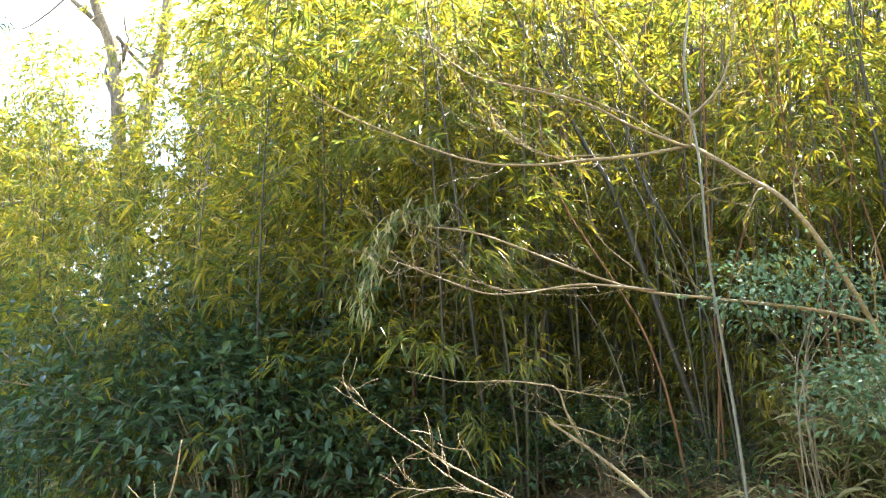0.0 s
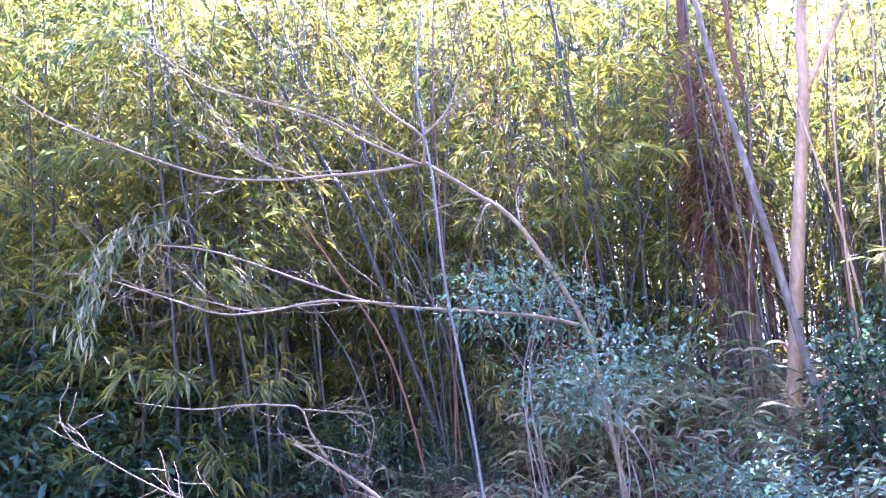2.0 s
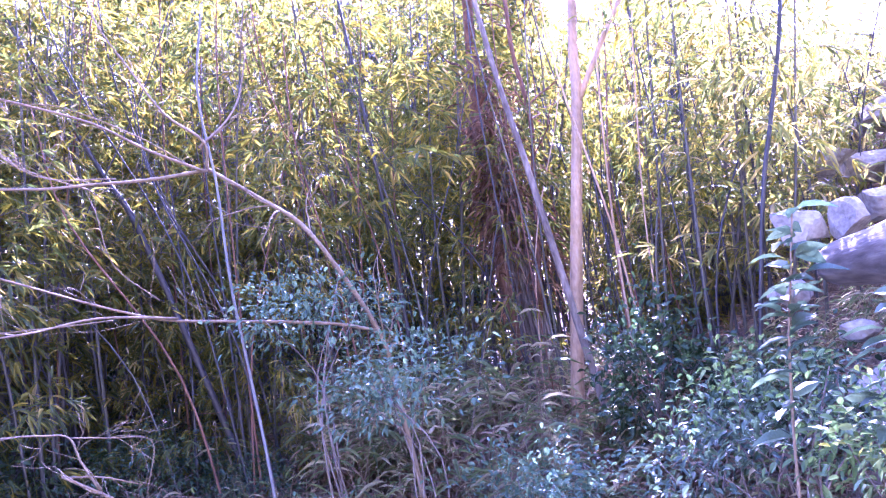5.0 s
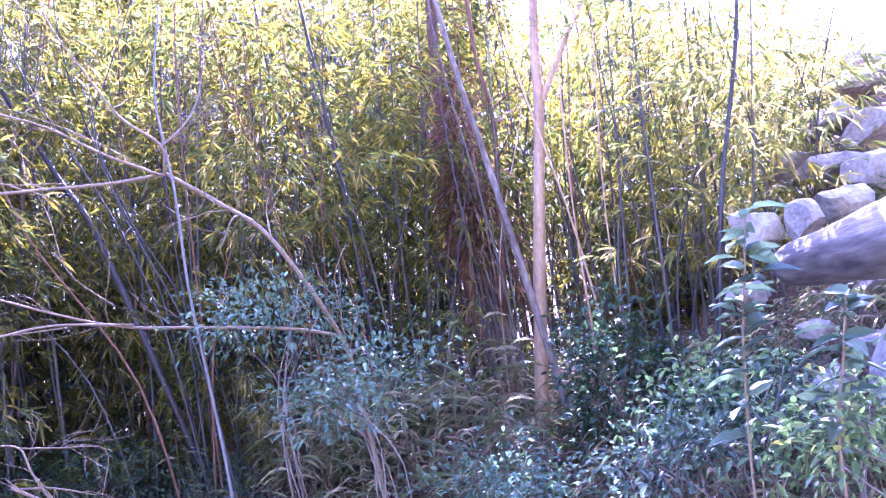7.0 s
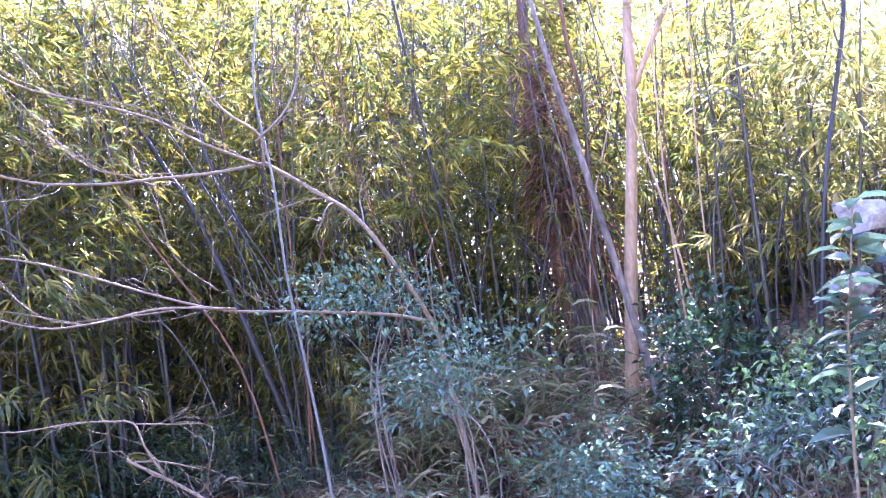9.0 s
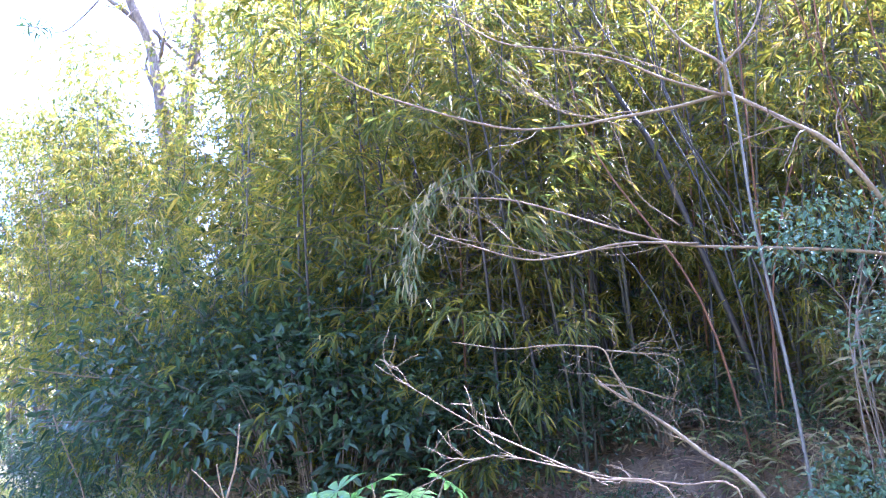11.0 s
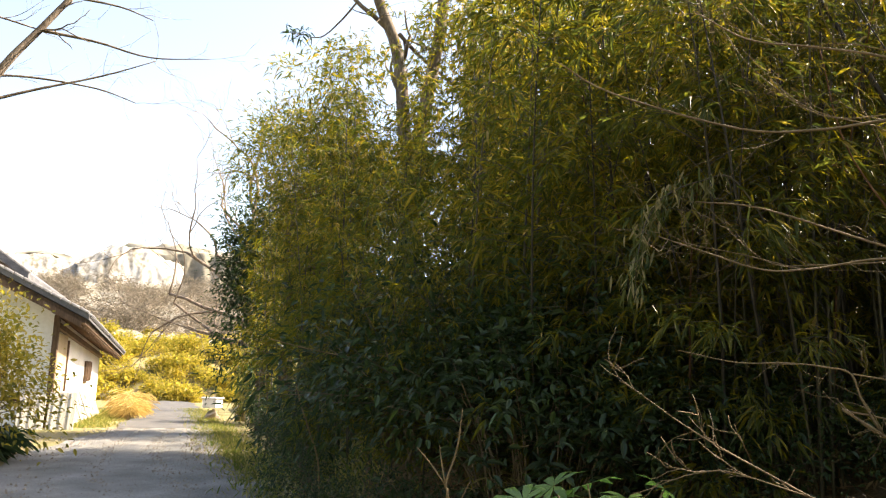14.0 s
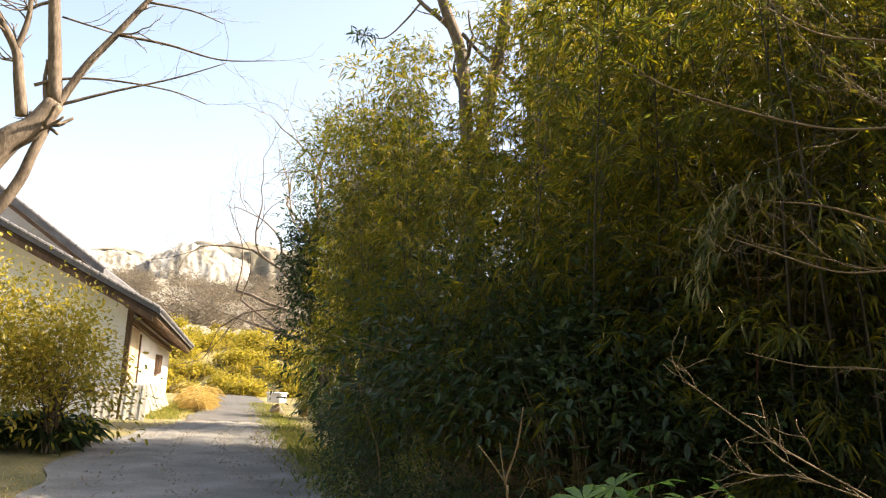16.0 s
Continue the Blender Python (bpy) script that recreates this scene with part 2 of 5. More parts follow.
def unit(a):
    return a / np.maximum(np.linalg.norm(a, axis=1, keepdims=True), 1e-9)


def leaves(name, base, way, length, width, mat, rng, droop=0.2, broad=False, fold=0.2, plain=False):
    """One mesh of folded leaves: narrow four-sided blades, or broad ones with a rounded outline."""
    base, way = np.asarray(base, float), unit(np.asarray(way, float))
    n = len(base)
    length, width = np.broadcast_to(length, n)[:, None], np.broadcast_to(width, n)[:, None]
    up = unit(rng.normal(0, 0.45, (n, 3)) + [0, 0, 1])
    side = unit(np.cross(way, up))
    nor = np.cross(side, way)
    down = np.array([0, 0, -1.0])

    def along(s, w, lift):
        return base + way * length * s + down * (length * droop * s * s) + side * width * w + nor * width * lift

    if broad:
        rows = [along(0, 0, 0), along(0.28, 0.42, fold), along(0.6, 0.46, fold), along(0.85, 0.22, fold * 0.5), along(1, 0, 0),
                along(0.85, -0.22, fold * 0.5), along(0.6, -0.46, fold), along(0.28, -0.42, fold), along(0.28, 0, 0), along(0.6, 0, 0)]
        faces = [(0, 8, 1), (1, 8, 9, 2), (2, 9, 3), (3, 9, 4), (4, 9, 5), (5, 9, 6), (6, 9, 8, 7), (7, 8, 0)]
    elif plain:
        rows = [along(0, 0, -fold), along(0.38, 0.5, fold), along(1, 0, -fold), along(0.38, -0.5, fold)]
        faces = [(0, 2, 1), (0, 3, 2)]
    else:
        rows = [along(0, 0, 0), along(0.3, 0.5, fold), along(0.65, 0.36, fold), along(1, 0, 0), along(0.65, -0.36, fold), along(0.3, -0.5, fold), along(0.4, 0, 0)]
        faces = [(0, 6, 1), (1, 6, 2), (2, 6, 3), (3, 6, 4), (4, 6, 5), (5, 6, 0)]
    k = len(rows)
    V = np.stack(rows, 1).reshape(-1, 3)
    F = [tuple(j + i * k for j in f) for i in range(n) for f in faces]
    return mesh_from(name, V.tolist(), F, mat)


FRONT_AZ = [-37, -34.5, -33, -30, -27, -23, -15, 0, 20, 40, 52, 60, 75]
FRONT_R = [60, 32, 22, 12.5, 9.2, 7.6, 6.6, 6.0, 5.9, 6.2, 5.9, 5.6, 5.6]


def front(az):
    return float(np.interp(az, FRONT_AZ, FRONT_R))


def polar(az, r, z=0.0):
    return Vector((math.sin(radians(az)) * r, math.cos(radians(az)) * r, z))


def soft_step(a, b, v):
    t = min(max((v - a) / (b - a), 0.0), 1.0)
    return t * t * (3 - 2 * t)


def ground_z(x, y):
    """The height of the ground: a level lane, a bank up into the grove, a rise in the far valley."""
    r, az = math.hypot(x, y), math.degrees(math.atan2(x, y))
    z = 0.0
    if -37 < az < 110:
        inside = r - front(min(az, 75)) + 0.15 * math.sin(az * 0.7)
        edge = soft_step(-31.5, -23, az) * soft_step(110, 85, az)
        high = 0.85 - 0.25 * soft_step(25, 55, az)
        z = edge * (high * soft_step(-1.2, 0.9, inside) + 0.09 * min(max(inside - 0.9, 0), 12) + 0.2 * min(max(inside - 12, 0), 26))
        z += edge * 0.085 * max(x, 0.0) * soft_step(-2.5, 0.5, inside)
        z += edge * 0.05 * math.sin(x * 2.3 + y) * soft_step(-0.5, 1, inside)
    # the boulder heap under the log
    z += 0.9 * math.exp(-((x - 5.2) ** 2 + (y - 2.0) ** 2) / 1.0) + 2.3 * math.exp(-((x - 8.3) ** 2 + (y - 2.9) ** 2) / 3.6)
    z += 0.015 * math.sin(x * 1.3) * math.sin(y * 1.1)
    return z


# ---------------------------------------------------------------- ground and lane
rings = [0.0] + [0.5 * 1.055 ** i for i in range(165)]
V, F = [(0, 0, ground_z(0, 0))], []
AZN = 240
for r in rings[1:]:
    for k in range(AZN):
        x, y = math.sin(2 * math.pi * k / AZN) * r, math.cos(2 * math.pi * k / AZN) * r
        V.append((x, y, ground_z(x, y)))
for k in range(AZN):
    F.append((0, 1 + (k + 1) % AZN, 1 + k))
for i in range(len(rings) - 2):
    for k in range(AZN):
        a, b = 1 + i * AZN + k, 1 + i * AZN + (k + 1) % AZN
        F.append((a, b, b + AZN, a + AZN))
me = mesh_from("ground", V, F, EARTH, True)
me.materials.append(LITTER)
for p in me.polygons:
    c = p.center
    az, r = math.degrees(math.atan2(c.x, c.y)), math.hypot(c.x, c.y)
    if -24 < az < 90 and r > front(min(az, 75)) - 1.2 + 0.5 * math.sin(az * 1.9) and r < 60:
        p.material_index = 1
ground = tagged(new("ground", me), "earth ground with sparse grass, leaf litter under the bamboo", "ground", kind="structure")

LANE = [(5.5, -5.0, 4.6), (-0.4, 1.2, 4.2), (-5.6, 7.1, 4.0), (-10.5, 12.6, 3.8), (-15.6, 20.6, 2.9), (-21.0, 28.0, 2.7), (-28.0, 37.5, 2.9), (-36.0, 47.0, 3.2), (-46.0, 56.0, 3.4), (-60.0, 62.0, 3.4)]


def lane_strip(name, knots, mat, label, lift):
    mid = smooth_line([(a, b, w) for a, b, w in knots], 8)
    V, F, across = [], [], 12
    for i, q in enumerate(mid):
        d = mid[min(i + 1, len(mid) - 1)] - mid[max(i - 1, 0)]
        s = Vector((d.y, -d.x, 0)).normalized()
        for k in range(across + 1):
            u = k / across - 0.5
            wob = 0.12 * math.sin(i * 1.7 + k) if k in (0, across) else 0
            x, y = q.x + s.x * (u * q.z + wob), q.y + s.y * (u * q.z + wob)
            V.append((x, y, max(ground_z(x, y), 0) * 0.3 + lift + 0.03 * (1 - 4 * u * u) + 0.012 * math.sin(k * 2.1 + i * 0.3)))
    for i in range(len(mid) - 1):
        for k in range(across):
            a = i * (across + 1) + k
            F.append((a, a + 1, a + across + 2, a + across + 1))
    return tagged(new(name, mesh_from(name, V, F, mat, True)), label, "road", kind="structure")


lane_strip("road_gravel", LANE[:5], GRAVEL, "pale gravel lane with worn wheel tracks", 0.035)
lane_strip("road_asphalt", LANE[4:], ASPHALT, "grey patched asphalt lane", 0.04)


# ---------------------------------------------------------------- bamboo
def bamboo(seed, height, lean, low=4, fans=9, plain=True, leaf=None, big=1.0):
    """A leafy cane: jointed culm, thin side branches and fans of narrow leaves; low: the joint at which the branches begin."""
    rng = np.random.default_rng(seed)
    base = thing("bamboo", "slender leafy bamboo cane with narrow yellow-green leaves", "bamboo", "bamboo grove")
    bend = rng.normal(0, 0.04, 2)
    pts, line, rad = [], [], []
    for i in range(17):
        s = i / 16
        pts.append(Vector((lean[0] * height * s ** 1.8 + bend[0] * math.sin(s * 5), lean[1] * height * s ** 1.8 + bend[1] * math.sin(s * 4), height * s * (1 - 0.06 * s))))
    r0 = 0.009 + 0.0013 * height
    for i in range(16):
        for u, swell in ((0.0, 1.28), (0.05, 1.0), (0.95, 1.0)):
            line.append(pts[i].lerp(pts[i + 1], u)), rad.append(r0 * (1 - (i + u) / 18) * swell)
    part_mesh("culm", tubes("culm", [(line, rad, 0)], CULM if seed % 3 else DARKCULM, 6), base)
    twigs, lb, lw, ll = [], [], [], []
    for i in range(low, 17):
        s = i / 16
        for _ in range(3):
            q = pts[i - 1].lerp(pts[i], rng.random())
            a = rng.uniform(0, 2 * math.pi)
            L = rng.uniform(0.35, 1.05) * (1.15 - 0.55 * s)
            out = Vector((math.cos(a), math.sin(a), rng.uniform(0.1, 0.9))).normalized()
            arc = [q + out * (L * k / 4) + Vector((0, 0, -0.3 * L * (k / 4) ** 2)) for k in range(5)]
            twigs.append((arc, 0.0035, 0.0012))
            for k in range(int(fans * (0.6 + L))):
                u = 0.2 + 0.8 * rng.random()
                c = arc[min(int(u * 4), 3)].lerp(arc[min(int(u * 4) + 1, 4)], u * 4 % 1)
                b = Vector(rng.normal(0, 1, 3)) * 0.7 + out
                b.z = b.z * 0.5 - 0.1
                tip = c + b.normalized() * rng.uniform(0.03, 0.22)
                for _ in range(rng.integers(3, 6)):
                    w = b.normalized() + Vector(rng.normal(0, 0.5, 3))
                    w.z -= 0.45
                    lb.append(tip), lw.append(w), ll.append(rng.uniform(0.07, 0.16))
    part_mesh("twig", tubes("twig", twigs, CULM, 3), base)
    ll = np.array(ll) * big
    part_mesh("foliage", leaves("foliage", lb, lw, ll, ll * rng.uniform(0.12, 0.18, len(ll)), leaf or BAMBOO_LEAF, rng, 0.25, plain=plain), base)
    return base


def on_ground(x, y, sink=0.04):
    return ground_z(x, y) - sink


rng = np.random.default_rng(11)
tall_kinds = [bamboo(i, h, (rng.normal(0, 0.06), rng.normal(0, 0.06)), 5, 9) for i, h in enumerate((6.4, 5.2, 7.2, 5.8))]
bushy_kinds = [bamboo(i + 10, h, (rng.normal(0, 0.12), rng.normal(0, 0.12)), 2, 8, False) for i, h in enumerate((3.6, 2.6, 4.4))]
thin_kinds = [bamboo(i + 20, h, (rng.normal(0, 0.05), rng.normal(0, 0.05)), 6, 4, False) for i, h in enumerate((5.6, 4.6, 5.0))]
# short canes whose lighter leaf colour stands in for sun on them
sunlit_tint_kinds = [bamboo(i + 30, h, (rng.normal(0, 0.1), rng.normal(0, 0.1)), 4, 3, False, SUNLIT_TINT_LEAF, 1.2) for i, h in enumerate((2.9, 2.3, 3.4))]
placed, standing = [], set()


def crown_share(az, r):
    """The canes stand lower where the sky opens over the lane."""
    low = (r * math.tan(radians(float(np.interp(az, (-33, -30, -27, -22, -19, -15), (13, 18, 20.5, 19.5, 21, 28))))) + 0.9) / 6.2
    return float(np.interp(az, (-19, -13), (min(low, 1.25), 1.05)))


def plant_canes(kinds, count, az0, az1, deep0, deep1, tall0, tall1, gap, tip, skip=None):
    """Sets canes of these kinds into the grove; the outer ones lean towards the open lane."""
    n = 0
    for _ in range(count * 12):
        if n >= count:
            break
        az, deep = rng.uniform(az0, az1), rng.uniform(deep0, deep1)
        q = polar(az, front(az) + deep)
        if skip and skip(az, deep) or any((q.x - p[0]) ** 2 + (q.y - p[1]) ** 2 < gap * gap for p in placed):
            continue
        placed.append((q.x, q.y))
        n += 1
        lean = tip * math.exp(-deep / 2.5) + rng.normal(0, 3.5)
        away = radians(az)
        m = Matrix.Translation((q.x, q.y, on_ground(q.x, q.y))) @ Matrix.Rotation(radians(lean), 4, Vector((math.cos(away), -math.sin(away), 0))) @ Matrix.Rotation(radians(float(np.interp(az, (5, 45), (0, 10))) + rng.normal(0, 4)), 4, Vector((math.sin(away), math.cos(away), 0))) @ pose(0, 0, 0, 0, 0, rng.uniform(0, 360))
        k = kinds[int(rng.integers(0, len(kinds)))]
        if k.name in standing:
            k = copy_thing(k, m)
        else:
            k.matrix_basis = m
            standing.add(k.name)
        k.scale = (rng.uniform(tall0, tall1) * crown_share(az, front(az) + deep),) * 3


def opening(az, deep):
    """The gap before the dead trunk, and the thin place low in the middle of the bank."""
    return 37.5 < az < 46 and deep < 1.9 or 16 < az < 36 and deep < 0.7


plant_canes(tall_kinds, 72, -29, 42, 0.8, 4.0, 0.92, 1.18, 0.35, 9, opening)
plant_canes(tall_kinds, 48, -26, 42, 4.0, 10.0, 0.95, 1.2, 0.5, 3)
plant_canes(bushy_kinds, 36, -28, 6, 0.2, 2.4, 0.7, 1.15, 0.3, 14)
plant_canes(bushy_kinds, 8, 8, 44, 0.6, 2.4, 0.7, 1.0, 0.4, 10, opening)
plant_canes(bushy_kinds, 17, -20, 50, 2.8, 8.0, 0.9, 1.2, 0.4, 3)
plant_canes(thin_kinds, 62, 4, 56, 0.2, 3.5, 0.75, 1.05, 0.2, 6, opening)
plant_canes(tall_kinds, 22, -31, -23, 1.5, 6.0, 0.95, 1.1, 0.4, 5)
plant_canes(sunlit_tint_kinds, 20, 49, 63, 0.2, 3.2, 0.75, 1.1, 0.3, 4, lambda az, deep: az > 57 and deep < 0.8)
plant_canes(tall_kinds, 10, 40, 50, 5.0, 12.0, 0.5, 0.75, 0.6, 2)
plant_canes(bushy_kinds, 16, 44, 62, 0.6, 6.0, 0.6, 0.9, 0.5, 4)


# the thick of the grove behind: canes and leaves too many to tell apart
rng = np.random.default_rng(29)
P, W, canes = [], [], []
for _ in range(12500):
    az, deep = rng.uniform(-17, 66), rng.uniform(5.0, 13.0)
    if 40 < az < 48 and rng.random() < 0.4:
        continue
    r = front(az) + deep
    foot = polar(az, r)
    gz = ground_z(foot.x, foot.y)
    top = r * math.tan(radians(float(np.interp(az, (-17, 8, 34, 44, 47, 52, 57, 66), (27, 31, 31, 28, 20, 25, 20, 14))))) + 1.5 - gz
    c = Vector((foot.x, foot.y, gz + 0.3 + max(top, 1.0) * rng.random() ** 0.9))
    for _ in range(12):
        P.append(c + Vector(rng.normal(0, 0.22, 3))), W.append(Vector(rng.normal(0, 0.8, 3)) + Vector((0, 0, -0.35)))
    if rng.random() < 0.1:
        canes.append(([foot + Vector((0, 0, gz - 0.1)), foot + Vector((rng.normal(0, 0.15), rng.normal(0, 0.15), gz + max(top, 1.0) * 0.9))], 0.02, 0.01))
L = rng.uniform(0.14, 0.27, len(P))
thicket = tagged(new("bamboo_thicket", leaves("bamboo_thicket", P, W, L, L * 0.2, BAMBOO_LEAF, rng, 0.2, plain=True)), "dense leafy bamboo thicket deep in the grove", "bamboo", kind="stuff")
part_mesh("twig", tubes("twig", canes, DARKCULM, 5), thicket)


# ---------------------------------------------------------------- shrubs and trees
def clumpy(rng, n, size, clumps, spread=0.22):
    """Places and outward ways spread over clumps on a lumpy rounded body."""
    c = unit(rng.normal(0, 1, (clumps, 3)))
    c[:, 2] = np.abs(c[:, 2]) * 1.1 - 0.35
    c = c * rng.uniform(0.45, 1.0, (clumps, 1))
    which = rng.integers(0, clumps, n)
    p = c[which] + rng.normal(0, spread, (n, 3))
    return p * size, unit(p + rng.normal(0, 0.7, (n, 3)) + [0, 0, 0.1]), c * size


def shrub(name, label, at, size, n, leaf_len, leaf_wide, mat, seed, broad=True, clumps=26, stem_mat=BARK, droop=0.25, group="", spread=0.2, category="shrub", foot_z=-0.1, plain=False, stem_n=99, stem_r=0.012):
    rng = np.random.default_rng(seed)
    base = thing(name, label, category, group, at=at)
    p, w, c = clumpy(rng, n, np.array(size), clumps, spread)
    mid = Vector((0, 0, size[2] * 0.55))
    p[:, 2] += size[2] * 0.75
    p[:, 2] = np.maximum(p[:, 2], 0.03)
    stems = []
    for q in c[:stem_n]:
        e = Vector(q) + Vector((0, 0, size[2] * 0.75))
        foot = Vector((rng.normal(0, 0.05), rng.normal(0, 0.05), foot_z))
        stems.append((smooth_line([foot, foot.lerp(mid, 0.7) + Vector(rng.normal(0, 0.06, 3)), e], 4), stem_r * (1 + size[2] * 0.4), 0.003))
    part_mesh("stem", tubes("stem", stems, stem_mat, 5), base)
    L = leaf_len * rng.uniform(0.65, 1.15, n)
    part_mesh("foliage", leaves("foliage", p, w, L, L * leaf_wide, mat, rng, droop, broad, plain=plain), base)
    return base


def branch_out(rng, paths, start, way, length, radius, depth, tips, spread=0.6, up=0.1, min_r=0.003):
    """Limbs that fork on and on; fills paths and the list of tips."""
    pts, d = [Vector(start)], Vector(way).normalized()
    for k in range(5):
        d = (d + Vector(rng.normal(0, 0.16, 3)) + Vector((0, 0, up * 0.2))).normalized()
        pts.append(pts[-1] + d * length / 5)
    r1 = max(radius * 0.62, min_r * 0.6)
    paths.append((pts, radius, r1))
    if depth == 0:
        tips.append((pts[-1], d))
        return
    for k in range(2 if depth > 2 else 3):
        q = pts[-1] if k == 0 else pts[int(rng.integers(2, 5))]
        w = (d + Vector(rng.normal(0, spread, 3)) + Vector((0, 0, up))).normalized()
        branch_out(rng, paths, q, w, length * rng.uniform(0.6, 0.85), r1 * rng.uniform(0.65, 0.95), depth - 1, tips, spread, up, min_r)


def bare_tree(name, label, at, limbs, seed, mat, depth=4, spread=0.55, leaf=None, leaf_n=6, leaf_len=0.08, up=0.1, trunk=None, trunk_r=(0.15, 0.1), wide=0.4):
    rng = np.random.default_rng(seed)
    base = thing(name, label, "tree", at=at)
    if trunk:
        part_mesh("trunk", tubes("trunk", [(smooth_line(trunk, 4), *trunk_r)], mat, 9), base)
    paths, tips = [], []
    for start, way, length, radius in limbs:
        branch_out(rng, paths, start, way, length, radius, depth, tips, spread, up)
    part_mesh("limb", tubes("limb", paths, mat, 5), base)
    if leaf:
        P, W = [], []
        for q, d in tips:
            for _ in range(leaf_n):
                P.append(q + Vector(rng.normal(0, leaf_len * 1.6, 3))), W.append(d + Vector(rng.normal(0, 0.7, 3)))
        L = leaf_len * rng.uniform(0.6, 1.2, len(P))
        part_mesh("crown", leaves("crown", P, W, L, L * wide, leaf, rng, 0.3, wide > 0.3), base)
    return base


def stems(name, label, category, parts, mat, r, twig_seed=0, twig_n=0, twig_len=0.4, group=""):
    """A plant of free-growing stems; each part: name, control points, thick and thin radius; with fine side twigs."""
    foot = Vector(parts[0][1][0])
    base = thing(name, label, category, group, at=foot)
    rng = np.random.default_rng(twig_seed)
    for nm, pts, a, b in parts:
        line = smooth_line([Vector(q) - foot for q in pts], 5)
        paths = []
        part_mesh(nm if nm != "twig" else "shoot", tubes(nm, [(line, a, b)], mat, 7), base)
        for _ in range(twig_n):
            i = int(rng.integers(len(line) // 4, len(line)))
            d = (line[min(i + 1, len(line) - 1)] - line[i - 1]).normalized()
            w = d + Vector(rng.normal(0, 0.6, 3))
            branch_out(rng, paths, line[i], w, twig_len * rng.uniform(0.4, 1.0), max(b * 0.5, 0.0015), 1, [], 0.5, 0.1, 0.002)
        if paths:
            part_mesh("twig", tubes("twig", paths, mat, 4), base)
    return base


# the bare young tree that leans out over the bank
stems("leaning_tree", "pale bare young tree leaning out over the bank", "tree", [
    ("trunk", [(2.67, 4.59, 0.79), (2.59, 4.60, 1.66), (2.49, 4.53, 2.03), (2.15, 4.58, 2.69), (1.90, 4.70, 2.96), (1.61, 4.82, 3.21)], 0.019, 0.012),
    ("branch", [(1.61, 4.80, 3.19), (1.28, 4.80, 3.13), (0.96, 4.84, 3.11), (0.58, 4.81, 3.07), (0.16, 4.77, 3.10), (-0.55, 4.59, 3.32), (-0.86, 4.46, 3.50)], 0.012, 0.004),
    ("branch", [(1.61, 4.80, 3.19), (1.59, 4.74, 3.36), (1.39, 4.81, 3.56), (1.24, 4.91, 3.89), (1.09, 5.00, 4.23), (1.04, 5.11, 4.58)], 0.011, 0.004),
    ("branch", [(1.56, 4.75, 3.32), (1.77, 4.76, 3.52), (1.90, 4.81, 3.74), (2.00, 4.86, 4.07)], 0.009, 0.004),
    ("branch", [(1.57, 4.78, 3.18), (1.24, 4.75, 3.30), (0.95, 4.74, 3.45), (0.58, 4.71, 3.54), (0.23, 4.67, 3.61), (-0.07, 4.59, 3.79)], 0.010, 0.004),
    ("branch", [(2.47, 4.51, 2.02), (2.13, 4.51, 2.10), (1.60, 4.65, 2.19), (1.22, 4.67, 2.24), (0.86, 4.65, 2.35), (0.26, 4.55, 2.56), (-0.09, 4.48, 2.60)], 0.012, 0.004),
    ("branch", [(1.28, 4.65, 2.24), (0.86, 4.65, 2.28), (0.51, 4.62, 2.23), (0.25, 4.56, 2.22), (-0.04, 4.47, 2.31), (-0.29, 4.37, 2.39)], 0.008, 0.003),
    ("twig", [(1.05, 4.77, 3.12), (0.63, 4.86, 3.17), (0.27, 4.90, 3.51), (0.10, 4.91, 3.80)], 0.0045, 0.0016),
    ("twig", [(0.93, 4.85, 3.07), (0.53, 4.92, 3.27), (0.20, 4.96, 3.69)], 0.0045, 0.0016),
    ("twig", [(0.98, 4.89, 2.30), (0.60, 4.96, 2.30), (0.29, 5.00, 2.34), (-0.01, 5.02, 2.67)], 0.0045, 0.0016),
    ("twig", [(1.51, 4.79, 3.21), (1.21, 4.89, 3.45), (0.82, 4.98, 3.65), (0.45, 5.03, 3.73), (0.06, 5.07, 4.28)], 0.0045, 0.0016),
    ("twig", [(0.51, 5.08, 2.29), (0.16, 5.11, 2.40), (-0.15, 5.12, 2.48), (-0.32, 5.12, 2.59)], 0.0045, 0.0016),
    ("twig", [(1.27, 4.97, 2.41), (1.04, 5.03, 2.66), (0.97, 5.05, 3.01), (0.86, 5.07, 3.33)], 0.0045, 0.0016),
    ("twig", [(1.63, 4.91, 3.43), (1.76, 4.86, 3.49), (1.94, 4.78, 3.67), (1.92, 4.79, 3.86)], 0.0045, 0.0016),
], TWIG, 0.02, 5, 6, 0.5)
stems("dead_branch", "dry pale fallen branch with fine twigs", "branch", [
    ("limb", [(1.34, 3.88, 0.30), (1.24, 3.93, 0.88), (1.03, 4.19, 1.11), (0.89, 4.22, 1.24), (0.73, 4.26, 1.37), (0.56, 4.29, 1.49)], 0.013, 0.007),
    ("twig", [(0.72, 4.28, 1.39), (0.65, 4.29, 1.54), (0.61, 4.30, 1.66), (0.51, 4.32, 1.69), (0.33, 4.34, 1.71), (0.09, 4.36, 1.71), (-0.20, 4.36, 1.77)], 0.006, 0.0025),
    ("twig", [(0.62, 4.32, 1.66), (0.78, 4.29, 1.63), (0.97, 4.24, 1.58), (0.94, 4.25, 1.38)], 0.004, 0.002),
    ("twig", [(0.58, 4.33, 1.48), (0.74, 4.30, 1.45), (0.91, 4.26, 1.38)], 0.006, 0.003),
], TWIG, 0.02, 8, 4, 0.3)
